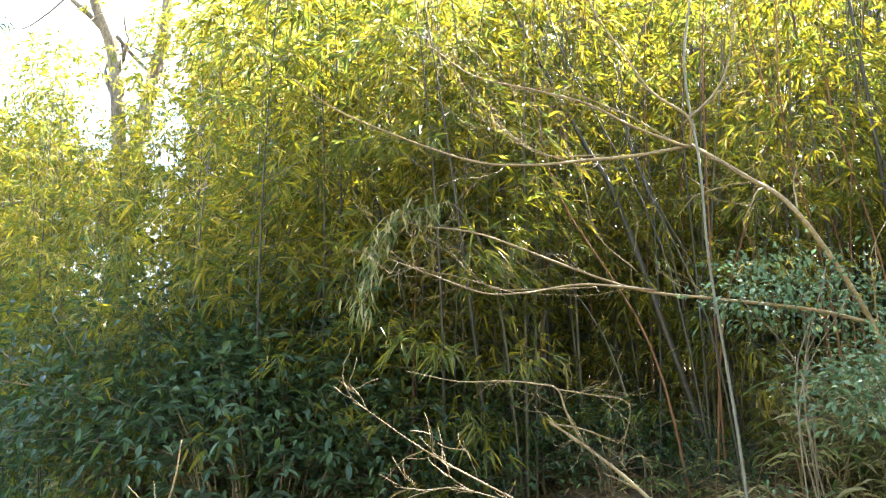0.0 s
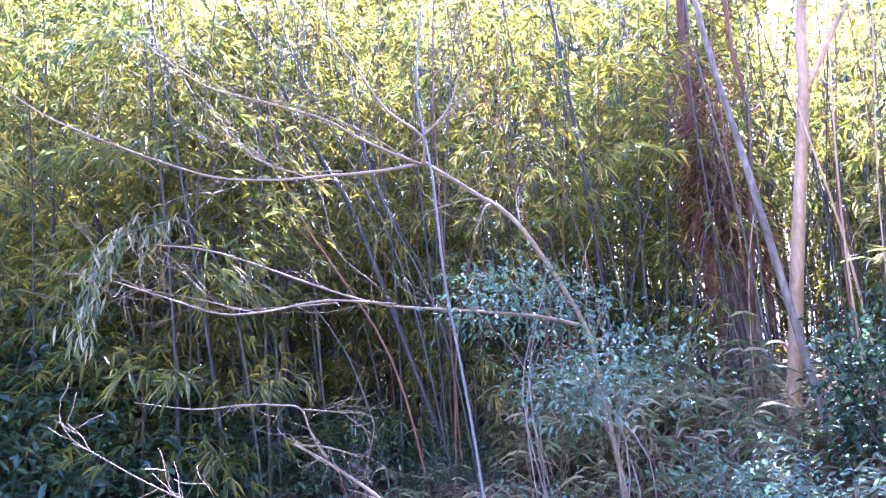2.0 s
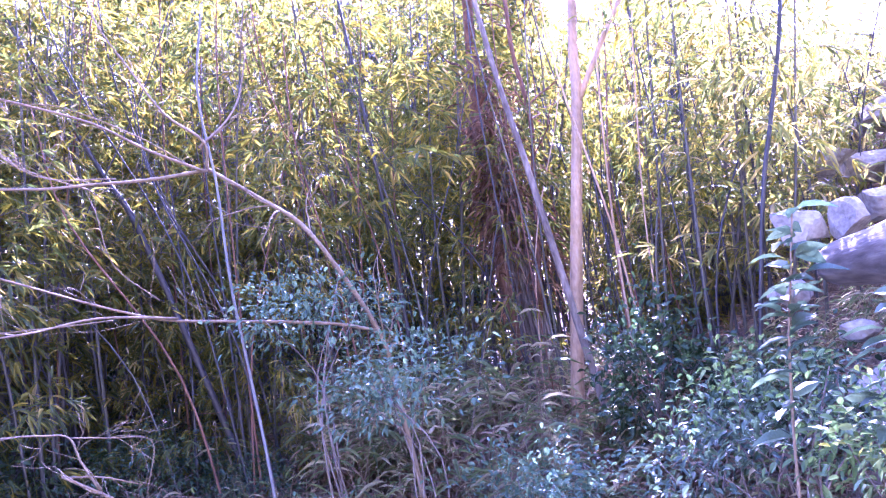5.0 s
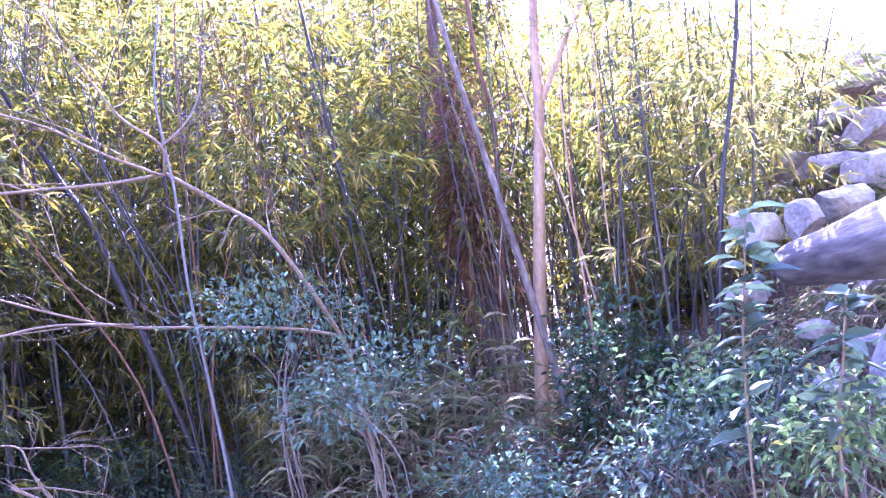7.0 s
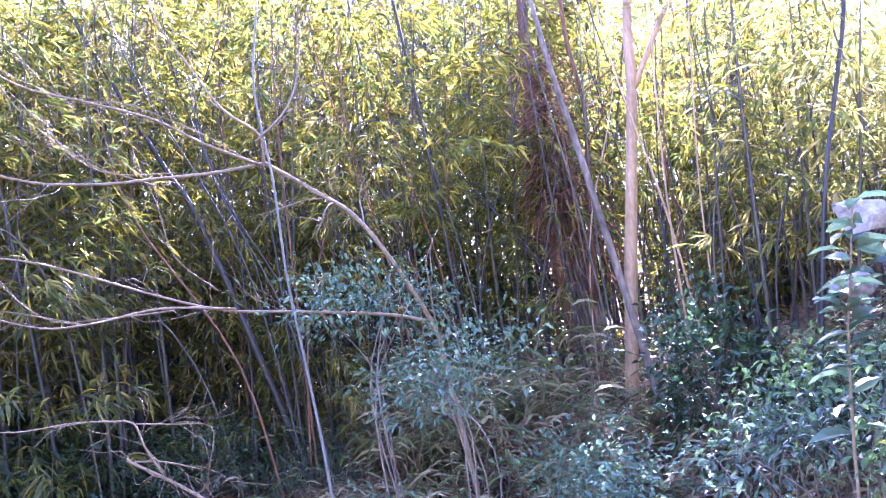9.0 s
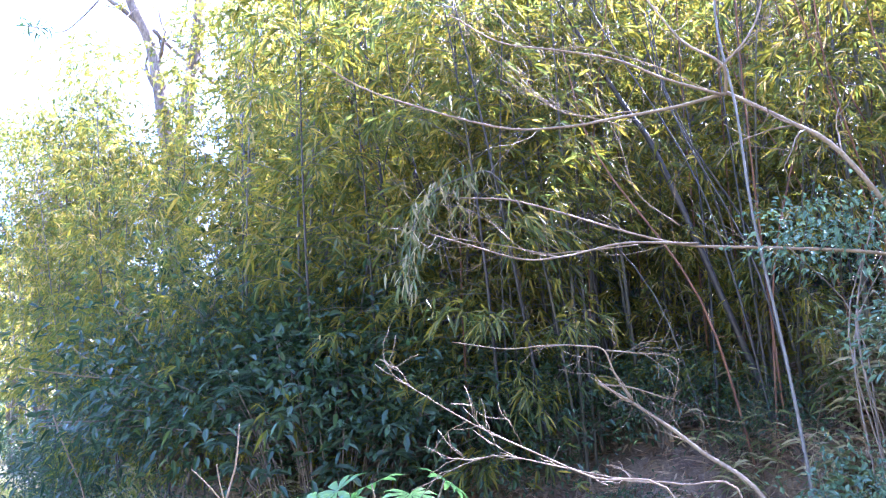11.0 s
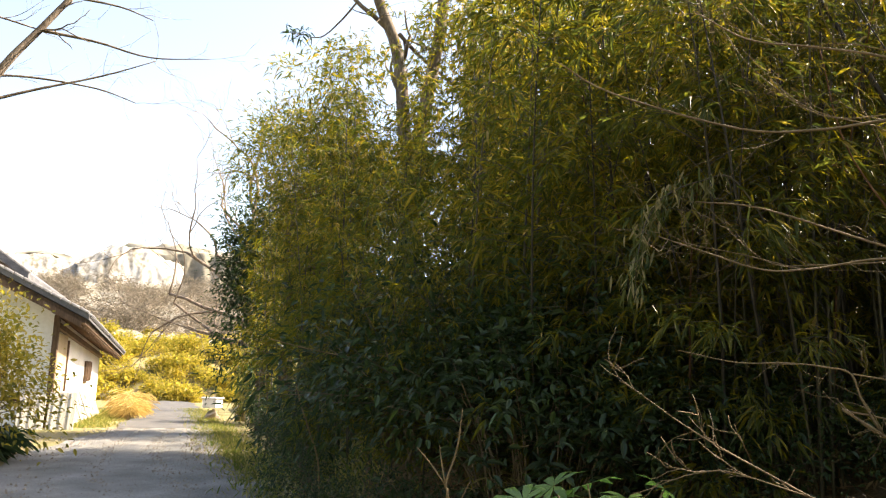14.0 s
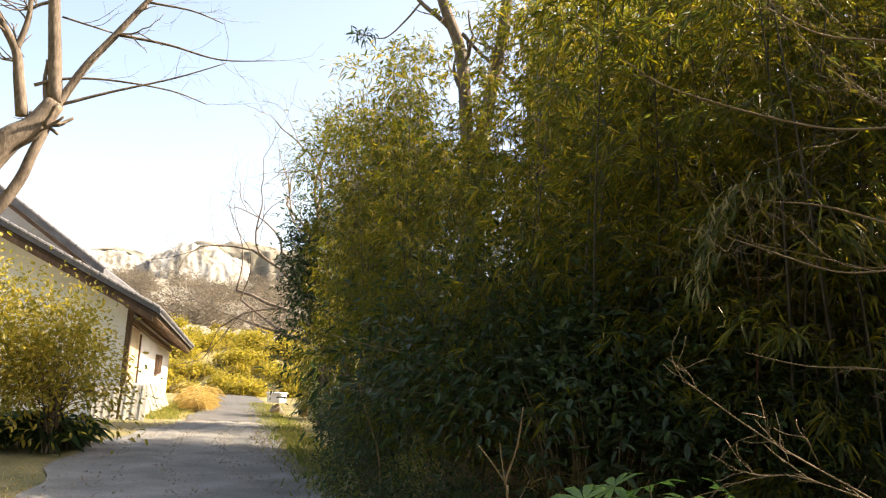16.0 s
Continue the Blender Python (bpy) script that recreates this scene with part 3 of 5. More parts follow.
stems("arching_twig", "thin yellowish arching bare twig", "branch", [
    ("twig", [(0.62, 2.72, 0.30), (0.57, 2.71, 1.10), (0.30, 2.76, 1.21), (0.14, 2.77, 1.29), (-0.03, 2.78, 1.38), (-0.16, 2.78, 1.46), (-0.30, 2.77, 1.56), (-0.35, 2.76, 1.59)], 0.0038, 0.0014),
    ("twig", [(0.70, 2.80, 0.30), (0.79, 2.76, 1.08), (0.60, 2.81, 1.16), (0.44, 2.84, 1.18), (0.24, 2.86, 1.23), (0.02, 2.88, 1.29), (-0.08, 2.88, 1.29)], 0.0038, 0.0014),
], TWIG, 0.02, 9, 7, 0.2)
stems("grey_cane", "straight bare grey bamboo cane", "bamboo", [
    ("culm", [(1.60, 4.29, 0.61), (1.62, 4.44, 1.36), (1.62, 4.54, 1.84), (1.61, 4.64, 2.42), (1.63, 4.72, 3.07), (1.62, 4.82, 3.74), (1.74, 4.87, 4.40)], 0.010, 0.007),
], rough_material("grey_cane", [(0.3, (0.07, 0.062, 0.05)), (0.7, (0.14, 0.125, 0.1))], 6, 40, 0.6), 0.02)
for pts in ([(-0.02, 7.06, 0.84), (-0.46, 7.08, 3.21), (-0.69, 7.09, 3.95), (-0.93, 7.09, 4.75), (-1.20, 7.11, 5.87)],
            [(2.16, 6.19, 0.94), (1.55, 6.34, 3.14), (1.31, 6.39, 3.70), (0.87, 6.49, 4.72), (0.47, 6.55, 5.71)],
            [(4.56, 3.46, 0.87), (4.69, 3.11, 2.34), (4.85, 2.96, 3.00), (4.98, 2.83, 3.55), (5.14, 2.71, 4.34)]):
    stems("dark_cane", "dark smooth bamboo cane with bare lower joints", "bamboo", [("culm", pts, 0.028 if pts[0][0] < 4 else 0.016, 0.014)], DARKCULM, 0.03, group="dark canes")
stems("forked_sapling", "smooth tan tree trunk that forks high up", "tree", [
    ("trunk", [(4.15, 4.76, 0.93), (4.28, 4.54, 2.19), (4.33, 4.45, 2.66), (4.43, 4.26, 3.62), (4.46, 4.18, 4.16), (4.58, 3.90, 5.49)], 0.055, 0.035),
    ("fork", [(4.43, 4.25, 3.59), (4.69, 4.07, 4.10), (4.87, 3.97, 4.41), (5.21, 3.76, 5.15)], 0.026, 0.016)], TANBARK, 0.05)
stems("slanting_sapling", "slim grey slanting tree stem", "tree", [
    ("trunk", [(4.23, 4.41, 0.94), (4.04, 4.46, 2.54), (4.02, 4.55, 3.25), (3.99, 4.65, 4.00), (3.99, 4.80, 5.34)], 0.03, 0.02)], BARK, 0.05)
stems("dead_tree", "dark red-brown trunk hung with dead leaves", "tree", [
    ("trunk", [(4.79, 5.89, 0.96), (4.68, 5.88, 2.62), (4.66, 5.84, 3.45), (4.65, 5.79, 4.17), (4.74, 5.60, 5.91)], 0.085, 0.05),
    ("limb", [(4.74, 5.56, 2.09), (4.67, 5.16, 3.43), (4.69, 5.11, 3.90), (4.64, 5.11, 4.49), (4.64, 5.00, 5.40)], 0.025, 0.018)], REDBARK, 0.1, 4, 10, 0.5)

shrub("dead_foliage", "hanging mass of dead red-brown leaves on a trunk", (4.79, 5.71, 1.90), (0.34, 0.3, 1.7), 1500, 0.2, 0.12, leaf_material("dead_leaf", [(0.0, (0.06, 0.03, 0.018)), (0.6, (0.14, 0.075, 0.04)), (1.0, (0.26, 0.16, 0.09))], 0.25, 0.7), 36, False, 46, droop=0.7, foot_z=-0.9, category="dead leaves")
rng = np.random.default_rng(37)
for k in range(72):
    az = rng.uniform(38, 51) if k < 24 else rng.uniform(-4, 34)
    q = polar(az, front(az) + rng.uniform(0.0, 2.0))
    h, dx, dy = rng.uniform(3.0, 5.0), rng.normal(0, 0.5), rng.normal(0, 0.3)
    z = ground_z(q.x, q.y)
    stems("bare_cane", "thin bare cane with a reddish tan skin", "bamboo", [("culm", [(q.x, q.y, z - 0.1), (q.x + dx * 0.3, q.y + dy * 0.3, z + h * 0.4), (q.x + dx, q.y + dy, z + h * 0.75), (q.x + dx * 1.3 + 0.1, q.y + dy * 1.4, z + h)], rng.uniform(0.006, 0.013), 0.004)], (REDBARK, DARKCULM, CULM, DARKCULM, TANBARK if k < 24 else REDBARK)[k % 5], 0, k, 3, 0.4, "bare canes")

# drooping spray of bamboo that catches the sun
rng = np.random.default_rng(38)
spray = thing("bamboo_spray", "drooping bamboo spray with pale sunlit leaves", "bamboo", at=(0.45, 6.0, on_ground(0.45, 6.0)))
arc = smooth_line([Vector(q) - Vector((0.45, 6.0, on_ground(0.45, 6.0))) for q in ((0.63, 6.05, 0.91), (0.46, 5.87, 2.41), (0.18, 5.68, 3.00), (-0.06, 5.59, 3.00), (-0.30, 5.50, 2.88), (-0.43, 5.39, 2.66), (-0.48, 5.29, 2.37), (-0.49, 5.28, 2.17))], 6)
part_mesh("culm", tubes("culm", [(arc, 0.009, 0.002)], CULM, 5), spray)
P, W = [], []
for k in range(210):
    u = 0.36 + 0.64 * rng.random()
    P.append(arc[int(u * (len(arc) - 1))] + Vector(rng.normal(0, 0.05, 3))), W.append(Vector((rng.normal(0, 0.4) - 0.15, rng.normal(0, 0.4), -0.8)))
L = rng.uniform(0.07, 0.14, len(P))
part_mesh("foliage", leaves("foliage", P, W, L, L * 0.16, SASA_LEAF, rng, 0.1), spray)

# bare shoots at the foot of the bank
stems("bare_shoot", "pale budding shoot with forked tips", "shoot", [
    ("shoot", [(-1.27, 3.57, 0.2), (-1.22, 3.58, 1.0), (-1.23, 3.58, 1.10), (-1.18, 3.59, 1.27), (-1.16, 3.60, 1.45)], 0.008, 0.003),
    ("shoot", [(-1.23, 3.58, 1.10), (-1.30, 3.55, 1.20), (-1.36, 3.53, 1.27)], 0.004, 0.002),
    ("shoot", [(-1.23, 3.58, 1.10), (-1.25, 3.57, 1.21), (-1.26, 3.57, 1.28)], 0.004, 0.002),
    ("shoot", [(-1.22, 3.58, 0.95), (-1.17, 3.60, 1.02), (-1.12, 3.61, 1.12)], 0.004, 0.002)], TWIG, 0, 3)
stems("bare_shoot", "thin pale leafless shoot by the lane", "shoot", [
    ("shoot", [(-3.62, 7.1, 0.1), (-3.66, 7.12, 0.75), (-3.75, 7.05, 1.1), (-3.82, 7.0, 1.33), (-3.87, 6.97, 1.53)], 0.011, 0.004),
    ("shoot", [(-3.77, 7.03, 1.2), (-3.73, 7.07, 1.31), (-3.70, 7.10, 1.42)], 0.005, 0.003)], TWIG, 0, 4)
for pts in ([(-2.75, 7.35, 1.75), (-3.05, 7.2, 1.82), (-3.3, 7.05, 1.80), (-3.65, 6.85, 1.86), (-4.0, 6.65, 1.95)], [(-2.4, 7.42, 2.45), (-2.62, 7.33, 2.35), (-2.93, 7.2, 2.25), (-3.18, 7.1, 2.38), (-3.4, 7.0, 2.6)]):
    stems("bare_branch", "pale bare branch sticking out of the dark shrubs", "branch", [("shoot", [(-2.2, 8.0, 0.9), (-2.3, 7.7, 1.4)] + pts, 0.012, 0.004)], TWIG, 0, 5, 9, 0.4, "bare branches")

# the shrubs under and before the bamboo
rng = np.random.default_rng(5)
bush = shrub("evergreen_shrub", "dense dark glossy evergreen shrub", (-2.7, 7.7, on_ground(-2.7, 7.7)), (1.3, 1.1, 1.1), 2000, 0.095, 0.42, DARK_LEAF, 21, clumps=40, group="dark shrubs along the bank")
for x, y, s, a in ((-3.1, 9.3, 1.0, 70), (-4.4, 12.0, 1.0, 140), (-6.2, 15.0, 1.1, 10), (-1.9, 7.3, 1.0, 200), (-8.2, 18.2, 1.2, 250), (-2.0, 7.0, 0.9, 300), (-2.2, 9.0, 1.35, 33), (-3.4, 11.4, 1.35, 222), (-3.3, 8.0, 0.62, 12), (-4.5, 9.8, 0.7, 75), (-5.9, 12.4, 0.8, 130),
                   (-3.5, 7.0, 0.42, 5), (-4.1, 8.0, 0.48, 65), (-4.8, 9.1, 0.52, 111), (-5.5, 10.3, 0.55, 150), (-6.3, 11.6, 0.58, 210), (-7.2, 13.1, 0.6, 260), (-8.2, 14.8, 0.65, 300), (-9.2, 16.6, 0.7, 340), (-2.9, 6.6, 0.45, 20), (-1.5, 6.7, 1.1, 145), (-0.4, 6.5, 0.85, 265), (-2.8, 7.5, 1.25, 325), (0.6, 6.4, 0.6, 18), (1.3, 6.3, 0.5, 205), (-0.9, 7.4, 1.2, 75), (-11.4, 20.4, 0.8, 17), (-13.0, 22.8, 0.75, 57), (-14.4, 25.0, 0.75, 99), (-10.3, 18.4, 0.8, 170), (-11.8, 21.2, 1.1, 210),
                   (-2.2, 6.2, 0.5, 80), (-1.6, 5.7, 0.4, 130), (-0.6, 5.5, 0.36, 190), (0.2, 5.3, 0.34, 250), (0.9, 5.4, 0.34, 40), (1.5, 5.2, 0.3, 100), (-1.1, 5.2, 0.34, 222), (2.0, 5.9, 0.36, 280), (0.0, 6.1, 0.5, 333),
                   (0.4, 6.9, 0.6, 91), (1.6, 7.0, 0.5, 44), (-0.9, 6.6, 0.75, 160), (-1.2, 9.0, 1.2, 120), (1.5, 9.9, 1.2, 310), (4.2, 9.8, 1.2, 60), (6.2, 9.0, 1.0, 190),
                   (-2.6, 12.5, 1.6, 20), (1.5, 14, 1.7, 80), (6, 13.5, 1.7, 150)):
    c = copy_thing(bush, pose(x, y, on_ground(x, y), 0, 0, a))
    c.scale = (s,) * 3


def whorl_shrub(at, size, seed, tips_n, leaf_len, mat, name, label):
    """A shrub whose long leaves stand in whorls at the stem tips."""
    rng = np.random.default_rng(seed)
    base = thing(name, label, "shrub", at=at)
    stem, P, W = [], [], []
    for _ in range(tips_n):
        d = Vector(rng.normal(0, 1, 3)).normalized()
        e = Vector((d.x * size[0], d.y * size[1], size[2] * (0.6 + 0.5 * d.z))) * rng.uniform(0.6, 1.0)
        stem.append((smooth_line([(e.x * 0.5, e.y * 0.5, -0.1), Vector((e.x * 0.7, e.y * 0.7, e.z * 0.6)), e], 4), 0.007, 0.003))
        for k in range(9):
            a = 2 * math.pi * k / 9 + rng.normal(0, 0.2)
            P.append(e + Vector(rng.normal(0, 0.015, 3))), W.append(Vector((math.cos(a), math.sin(a), rng.uniform(-0.1, 0.5))))
    part_mesh("stem", tubes("stem", stem, BARK, 5), base)
    L = leaf_len * rng.uniform(0.8, 1.15, len(P))
    part_mesh("foliage", leaves("foliage", P, W, L, L * 0.3, mat, rng, 0.35, True), base)
    return base


whorl_shrub((-1.25, 6.2, on_ground(-1.25, 6.2)), (1.0, 0.6, 1.75), 3, 125, 0.17, BLUE_LEAF, "whorled_shrub", "dark shrub with long leaves in whorls")
NANDINA_LEAF = leaf_material("nandina_leaf", [(0.0, (0.045, 0.08, 0.045)), (0.6, (0.075, 0.12, 0.068)), (1.0, (0.12, 0.17, 0.09))], 0.28, 0.45)
for x, y, z, size, foot, seed in ((2.38, 4.08, 1.40, (0.42, 0.3, 0.3), -0.9, 31), (2.10, 4.60, 1.97, (0.42, 0.25, 0.26), -1.2, 32), (2.78, 3.66, 0.66, (0.36, 0.3, 0.3), -0.4, 33), (1.79, 4.00, 0.53, (0.34, 0.3, 0.3), -0.3, 39)):
    shrub("nandina_bush", "low bush with fine matt blue-green leaflets", (x, y, z), (size[0] * 1.15, size[1] * 1.2, size[2] * 1.1), 1000, 0.05, 0.45, NANDINA_LEAF, seed, clumps=16, spread=0.34, group="blue-green bushes", foot_z=foot, stem_n=5, stem_r=0.005)
shrub("camellia_bush", "dark upright bush with glossy leaves", (4.17, 3.86, 0.73), (0.42, 0.42, 0.8), 1500, 0.075, 0.5, DARK_LEAF, 34, clumps=26)
shrub("camellia_bush", "bright sunlit bush with small glossy leaves", (4.24, 2.96, 0.54), (0.6, 0.6, 0.6), 1700, 0.06, 0.5, DARK_LEAF, 35, clumps=30)


def palmate(rng, size, lobes=8):
    """Outline of one hand-shaped leaf: lobes round a stalk, as verts and faces with a raised rib."""
    V, F = [(0, 0, 0)], []
    for k in range(lobes):
        a = radians(-130 + 260 * k / (lobes - 1))
        L = size * (1.0 - 0.25 * abs(k - (lobes - 1) / 2) / (lobes / 2))
        d, s = (math.cos(a), math.sin(a)), (-math.sin(a), math.cos(a))
        i = len(V)
        for u, w, z in ((0.35, 0.10, 0.02), (0.35, -0.10, 0.02), (0.65, 0.115, 0.0), (0.65, -0.115, 0.0), (1.0, 0.0, -0.16), (0.6, 0, 0.03)):
            V.append((d[0] * L * u + s[0] * L * w, d[1] * L * u + s[1] * L * w, z * L))
        F += [(0, i + 1, i + 5), (0, i + 5, i), (i, i + 5, i + 2), (i + 5, i + 1, i + 3), (i + 2, i + 5, i + 4), (i + 5, i + 3, i + 4)]
    return V, F


def fatsia(at, seed, count):
    rng = np.random.default_rng(seed)
    base = thing("fatsia", "low plant with big bright hand-shaped leaves", "plant", at=at)
    V, F = palmate(rng, 0.2)
    lf = mesh_from("leaf", V, F, FATSIA_LEAF)
    stalks = []
    for k in range(count):
        a, el = rng.uniform(0, 2 * math.pi), rng.uniform(0.35, 1.2)
        e = Vector((math.cos(a) * math.cos(el) * 0.5, math.sin(a) * math.cos(el) * 0.4, 0.72 + math.sin(el) * 0.38))
        stalks.append((smooth_line([(0, 0, -0.05), (e.x * 0.15, e.y * 0.15, 0.6), e], 4), 0.008, 0.004))
        ob = part_mesh("leaf", lf, base)
        ob.matrix_basis = Matrix.Translation(e) @ Matrix.Rotation(a, 4, "Z") @ pose(0, 0, 0, rng.normal(0, 12), rng.uniform(8, 40), 0)
        ob.scale = (rng.uniform(0.75, 1.15),) * 3
    part_mesh("stalk", tubes("stalk", stalks, TWIG, 5), base)


fatsia((-0.45, 3.35, 0.10), 5, 11)


def sasa(at, seed, n, leaf_len, height, mat, name, label, wide=0.2, group="", lean=0.5):
    """A tuft of dwarf bamboo or grass with arching blades on thin stems."""
    rng = np.random.default_rng(seed)
    base = thing(name, label, "grass", group, at=at)
    st, P, W = [], [], []
    for _ in range(n):
        a, h = rng.uniform(0, 2 * math.pi), height * rng.uniform(0.5, 1.1)
        foot = Vector((rng.normal(0, 0.12), rng.normal(0, 0.12), -0.03))
        e = foot + Vector((math.cos(a) * h * lean * rng.random(), math.sin(a) * h * lean * rng.random(), h))
        st.append((smooth_line([foot, foot.lerp(e, 0.5) + Vector((0, 0, 0.05 * h)), e], 3), 0.004, 0.002))
        for _ in range(6):
            b = rng.uniform(0, 2 * math.pi)
            P.append(foot.lerp(e, rng.uniform(0.55, 1.0))), W.append(Vector((math.cos(b), math.sin(b), rng.uniform(0, 0.6))))
    part_mesh("stalk", tubes("stalk", st, TWIG, 4), base)
    L = leaf_len * rng.uniform(0.7, 1.2, len(P))
    part_mesh("foliage", leaves("foliage", P, W, L, L * wide, mat, rng, 0.55), base)
    return base


tuft = sasa((2.9, 3.0, on_ground(2.9, 3.0)), 1, 14, 0.22, 0.6, SASA_LEAF, "dwarf_bamboo", "tuft of dwarf bamboo with pale-edged leaves", 0.17, "dwarf bamboo tufts")
tuft2 = sasa((3.35, 4.55, on_ground(3.35, 4.55)), 2, 14, 0.24, 0.9, SASA_LEAF, "dwarf_bamboo", "tuft of dwarf bamboo with arching narrow leaves", 0.1, "dwarf bamboo tufts")
dry = sasa((3.4, 5.4, on_ground(3.4, 5.4)), 3, 12, 0.18, 0.5, DRY_LEAF, "dry_grass_tuft", "tuft of dry straw-coloured leaves", 0.12, "dry tufts")
rng = np.random.default_rng(17)
for i in range(125):
    az = rng.uniform(22, 74)
    r = front(az) + rng.uniform(-2.6, 1.2) + (0.5 if az < 35 else 0)
    q = polar(az, r)
    src = (tuft, tuft2, dry)[int(rng.integers(0, 3)) if i % 2 else (0 if az > 42 else 1)]
    c = copy_thing(src, pose(q.x, q.y, on_ground(q.x, q.y), 0, 0, rng.uniform(0, 360)))
    c.scale = (rng.uniform(0.6, 1.05) * (0.85 if az > 55 else 1.0),) * 3
for i in range(55):
    az = rng.uniform(-20, 40)
    r = front(az) + rng.uniform(-1.2, 2.5)
    q = polar(az, r)
    c = copy_thing((tuft2, dry)[i % 2], pose(q.x, q.y, on_ground(q.x, q.y), 0, 0, rng.uniform(0, 360)))
    c.scale = (rng.uniform(0.5, 0.9),) * 3

for i in range(60):
    az = rng.uniform(24, 56)
    q = polar(az, front(az) + rng.uniform(-1.8, 1.0))
    c = copy_thing(dry, pose(q.x, q.y, on_ground(q.x, q.y), 0, 0, rng.uniform(0, 360)))
    c.scale = (rng.uniform(0.8, 1.35),) * 3

for i in range(44):
    az = rng.uniform(23, 43)
    q = polar(az, front(az) + rng.uniform(-0.9, 2.2))
    c = copy_thing((tuft2, dry, tuft)[i % 3], pose(q.x, q.y, on_ground(q.x, q.y), 0, 0, rng.uniform(0, 360)))
    c.scale = (rng.uniform(0.8, 1.35),) * 3
for i in range(34):
    az = rng.uniform(47, 64)
    q = polar(az, rng.uniform(2.9, 4.6))
    c = copy_thing((tuft, tuft2)[i % 2], pose(q.x, q.y, on_ground(q.x, q.y), 0, 0, rng.uniform(0, 360)))
    c.scale = (rng.uniform(0.6, 0.95),) * 3

# fallen leaves on the ground under the canes
rng = np.random.default_rng(23)
P, W = [], []
for _ in range(26000):
    az = rng.uniform(-12, 75)
    q = polar(az, front(az) + rng.uniform(-1.5, 5))
    P.append((q.x, q.y, ground_z(q.x, q.y) + 0.015 + 0.10 * rng.random() ** 2)), W.append((rng.normal(), rng.normal(), rng.normal(0, 0.25)))
L = rng.uniform(0.06, 0.15, len(P))
tagged(new("fallen_leaves", leaves("fallen_leaves", P, W, L, L * 0.16, DRY_LEAF, rng, 0.0)), "dry brown bamboo leaves lying on the ground", "leaf litter", kind="stuff")


# saplings with broad leaves in the sun
def leafy_sapling(points, seed, leaf_len, n):
    rng = np.random.default_rng(seed)
    foot = Vector(points[0])
    base = thing("broadleaf_sapling", "young sapling with large leathery blue-green leaves", "sapling", "saplings", at=foot)
    line = smooth_line([Vector(q) - foot for q in points], 5)
    part_mesh("stem", tubes("stem", [(line, 0.008, 0.004)], TWIG, 6), base)
    P, W = [], []
    for k in range(n):
        q = line[int(len(line) * (0.35 + 0.64 * k / n))]
        a = k * 2.4
        P.append(q + Vector(rng.normal(0, 0.02, 3))), W.append(Vector((math.cos(a), math.sin(a), rng.uniform(-0.1, 0.7))))
    L = leaf_len * rng.uniform(0.75, 1.15, len(P))
    part_mesh("foliage", leaves("foliage", P, W, L, L * 0.4, BLUE_LEAF, rng, 0.3, True), base)


leafy_sapling([(2.87, 2.12, 0.31), (2.87, 2.07, 0.90), (2.97, 2.02, 1.47), (2.99, 1.95, 1.74), (3.01, 1.88, 2.01)], 1, 0.17, 46)
leafy_sapling([(2.87, 1.76, 0.31), (2.87, 1.67, 1.06), (2.89, 1.58, 1.37), (2.91, 1.51, 1.61)], 2, 0.15, 34)

for (x, y, z), wide, high, seed in (((3.49, 2.64, 1.30), 0.50, 0.45, 111), ((3.28, 2.24, 1.21), 0.42, 0.42, 112), ((3.17, 1.86, 1.10), 0.40, 0.36, 113), ((3.10, 2.65, 1.09), 0.40, 0.30, 114), ((3.09, 1.60, 1.14), 0.36, 0.34, 115)):
    shrub("broadleaf_bush", "sunlit bush with oval leathery leaves beside the log", (x, y, z - high * 0.95), (wide * 1.1, wide * 1.1, high), 460, 0.055, 0.46, (BLUE_LEAF, SUN_LEAF)[seed % 2], seed, clumps=22, group="broadleaf bushes", foot_z=-0.6, stem_n=7, stem_r=0.006)


# ---------------------------------------------------------------- log and rocks
def rock(seed, size, at, label="pale angular sunlit boulder in a heap"):
    bm = bmesh.new()
    bmesh.ops.create_icosphere(bm, subdivisions=3, radius=1.0)
    r = random.Random(seed)
    cuts = [Vector((r.gauss(0, 1), r.gauss(0, 1), r.gauss(0, 1))).normalized() for _ in range(17)]
    for v in bm.verts:
        for c in cuts:
            d = v.co.dot(c)
            if d > 0.5:
                v.co -= c * (d - 0.5) * 0.97
        v.co += v.co.normalized() * 0.05 * noise.noise(v.co * 2.2 + Vector((seed, 0, 0)))
        v.co = Vector((v.co.x * size[0], v.co.y * size[1], v.co.z * size[2]))
    me = bpy.data.meshes.new("boulder")
    bm.to_mesh(me)
    bm.free()
    me.materials.append(STONE)
    ob = tagged(new("boulder", me), label, "rock", "boulder heap")
    ob.matrix_basis = pose(*at, 0, 0, r.uniform(0, 360))
    return ob


bm = bmesh.new()
L, N = 2.3, 22
ringv = []
for i in range(25):
    s = i / 24
    row = []
    for k in range(N):
        a = 2 * math.pi * k / N
        r = (0.13 + 0.06 * min(1, s * 2.2)) * (1 + 0.10 * noise.noise(Vector((math.cos(a) * 1.5, s * 4, math.sin(a) * 1.5))) + 0.05 * math.cos(3 * a + s * 2))
        end = 0.93 if i in (0, 24) else 1.0
        row.append(bm.verts.new((math.cos(a) * r * end, (s - 0.0) * L, math.sin(a) * r * end)))
    ringv.append(row)
for i in range(24):
    for k in range(N):
        bm.faces.new((ringv[i][k], ringv[i][(k + 1) % N], ringv[i + 1][(k + 1) % N], ringv[i + 1][k]))
bm.faces.new(ringv[0])
bm.faces.new(ringv[-1][::-1])
bmesh.ops.recalc_face_normals(bm, faces=bm.faces)
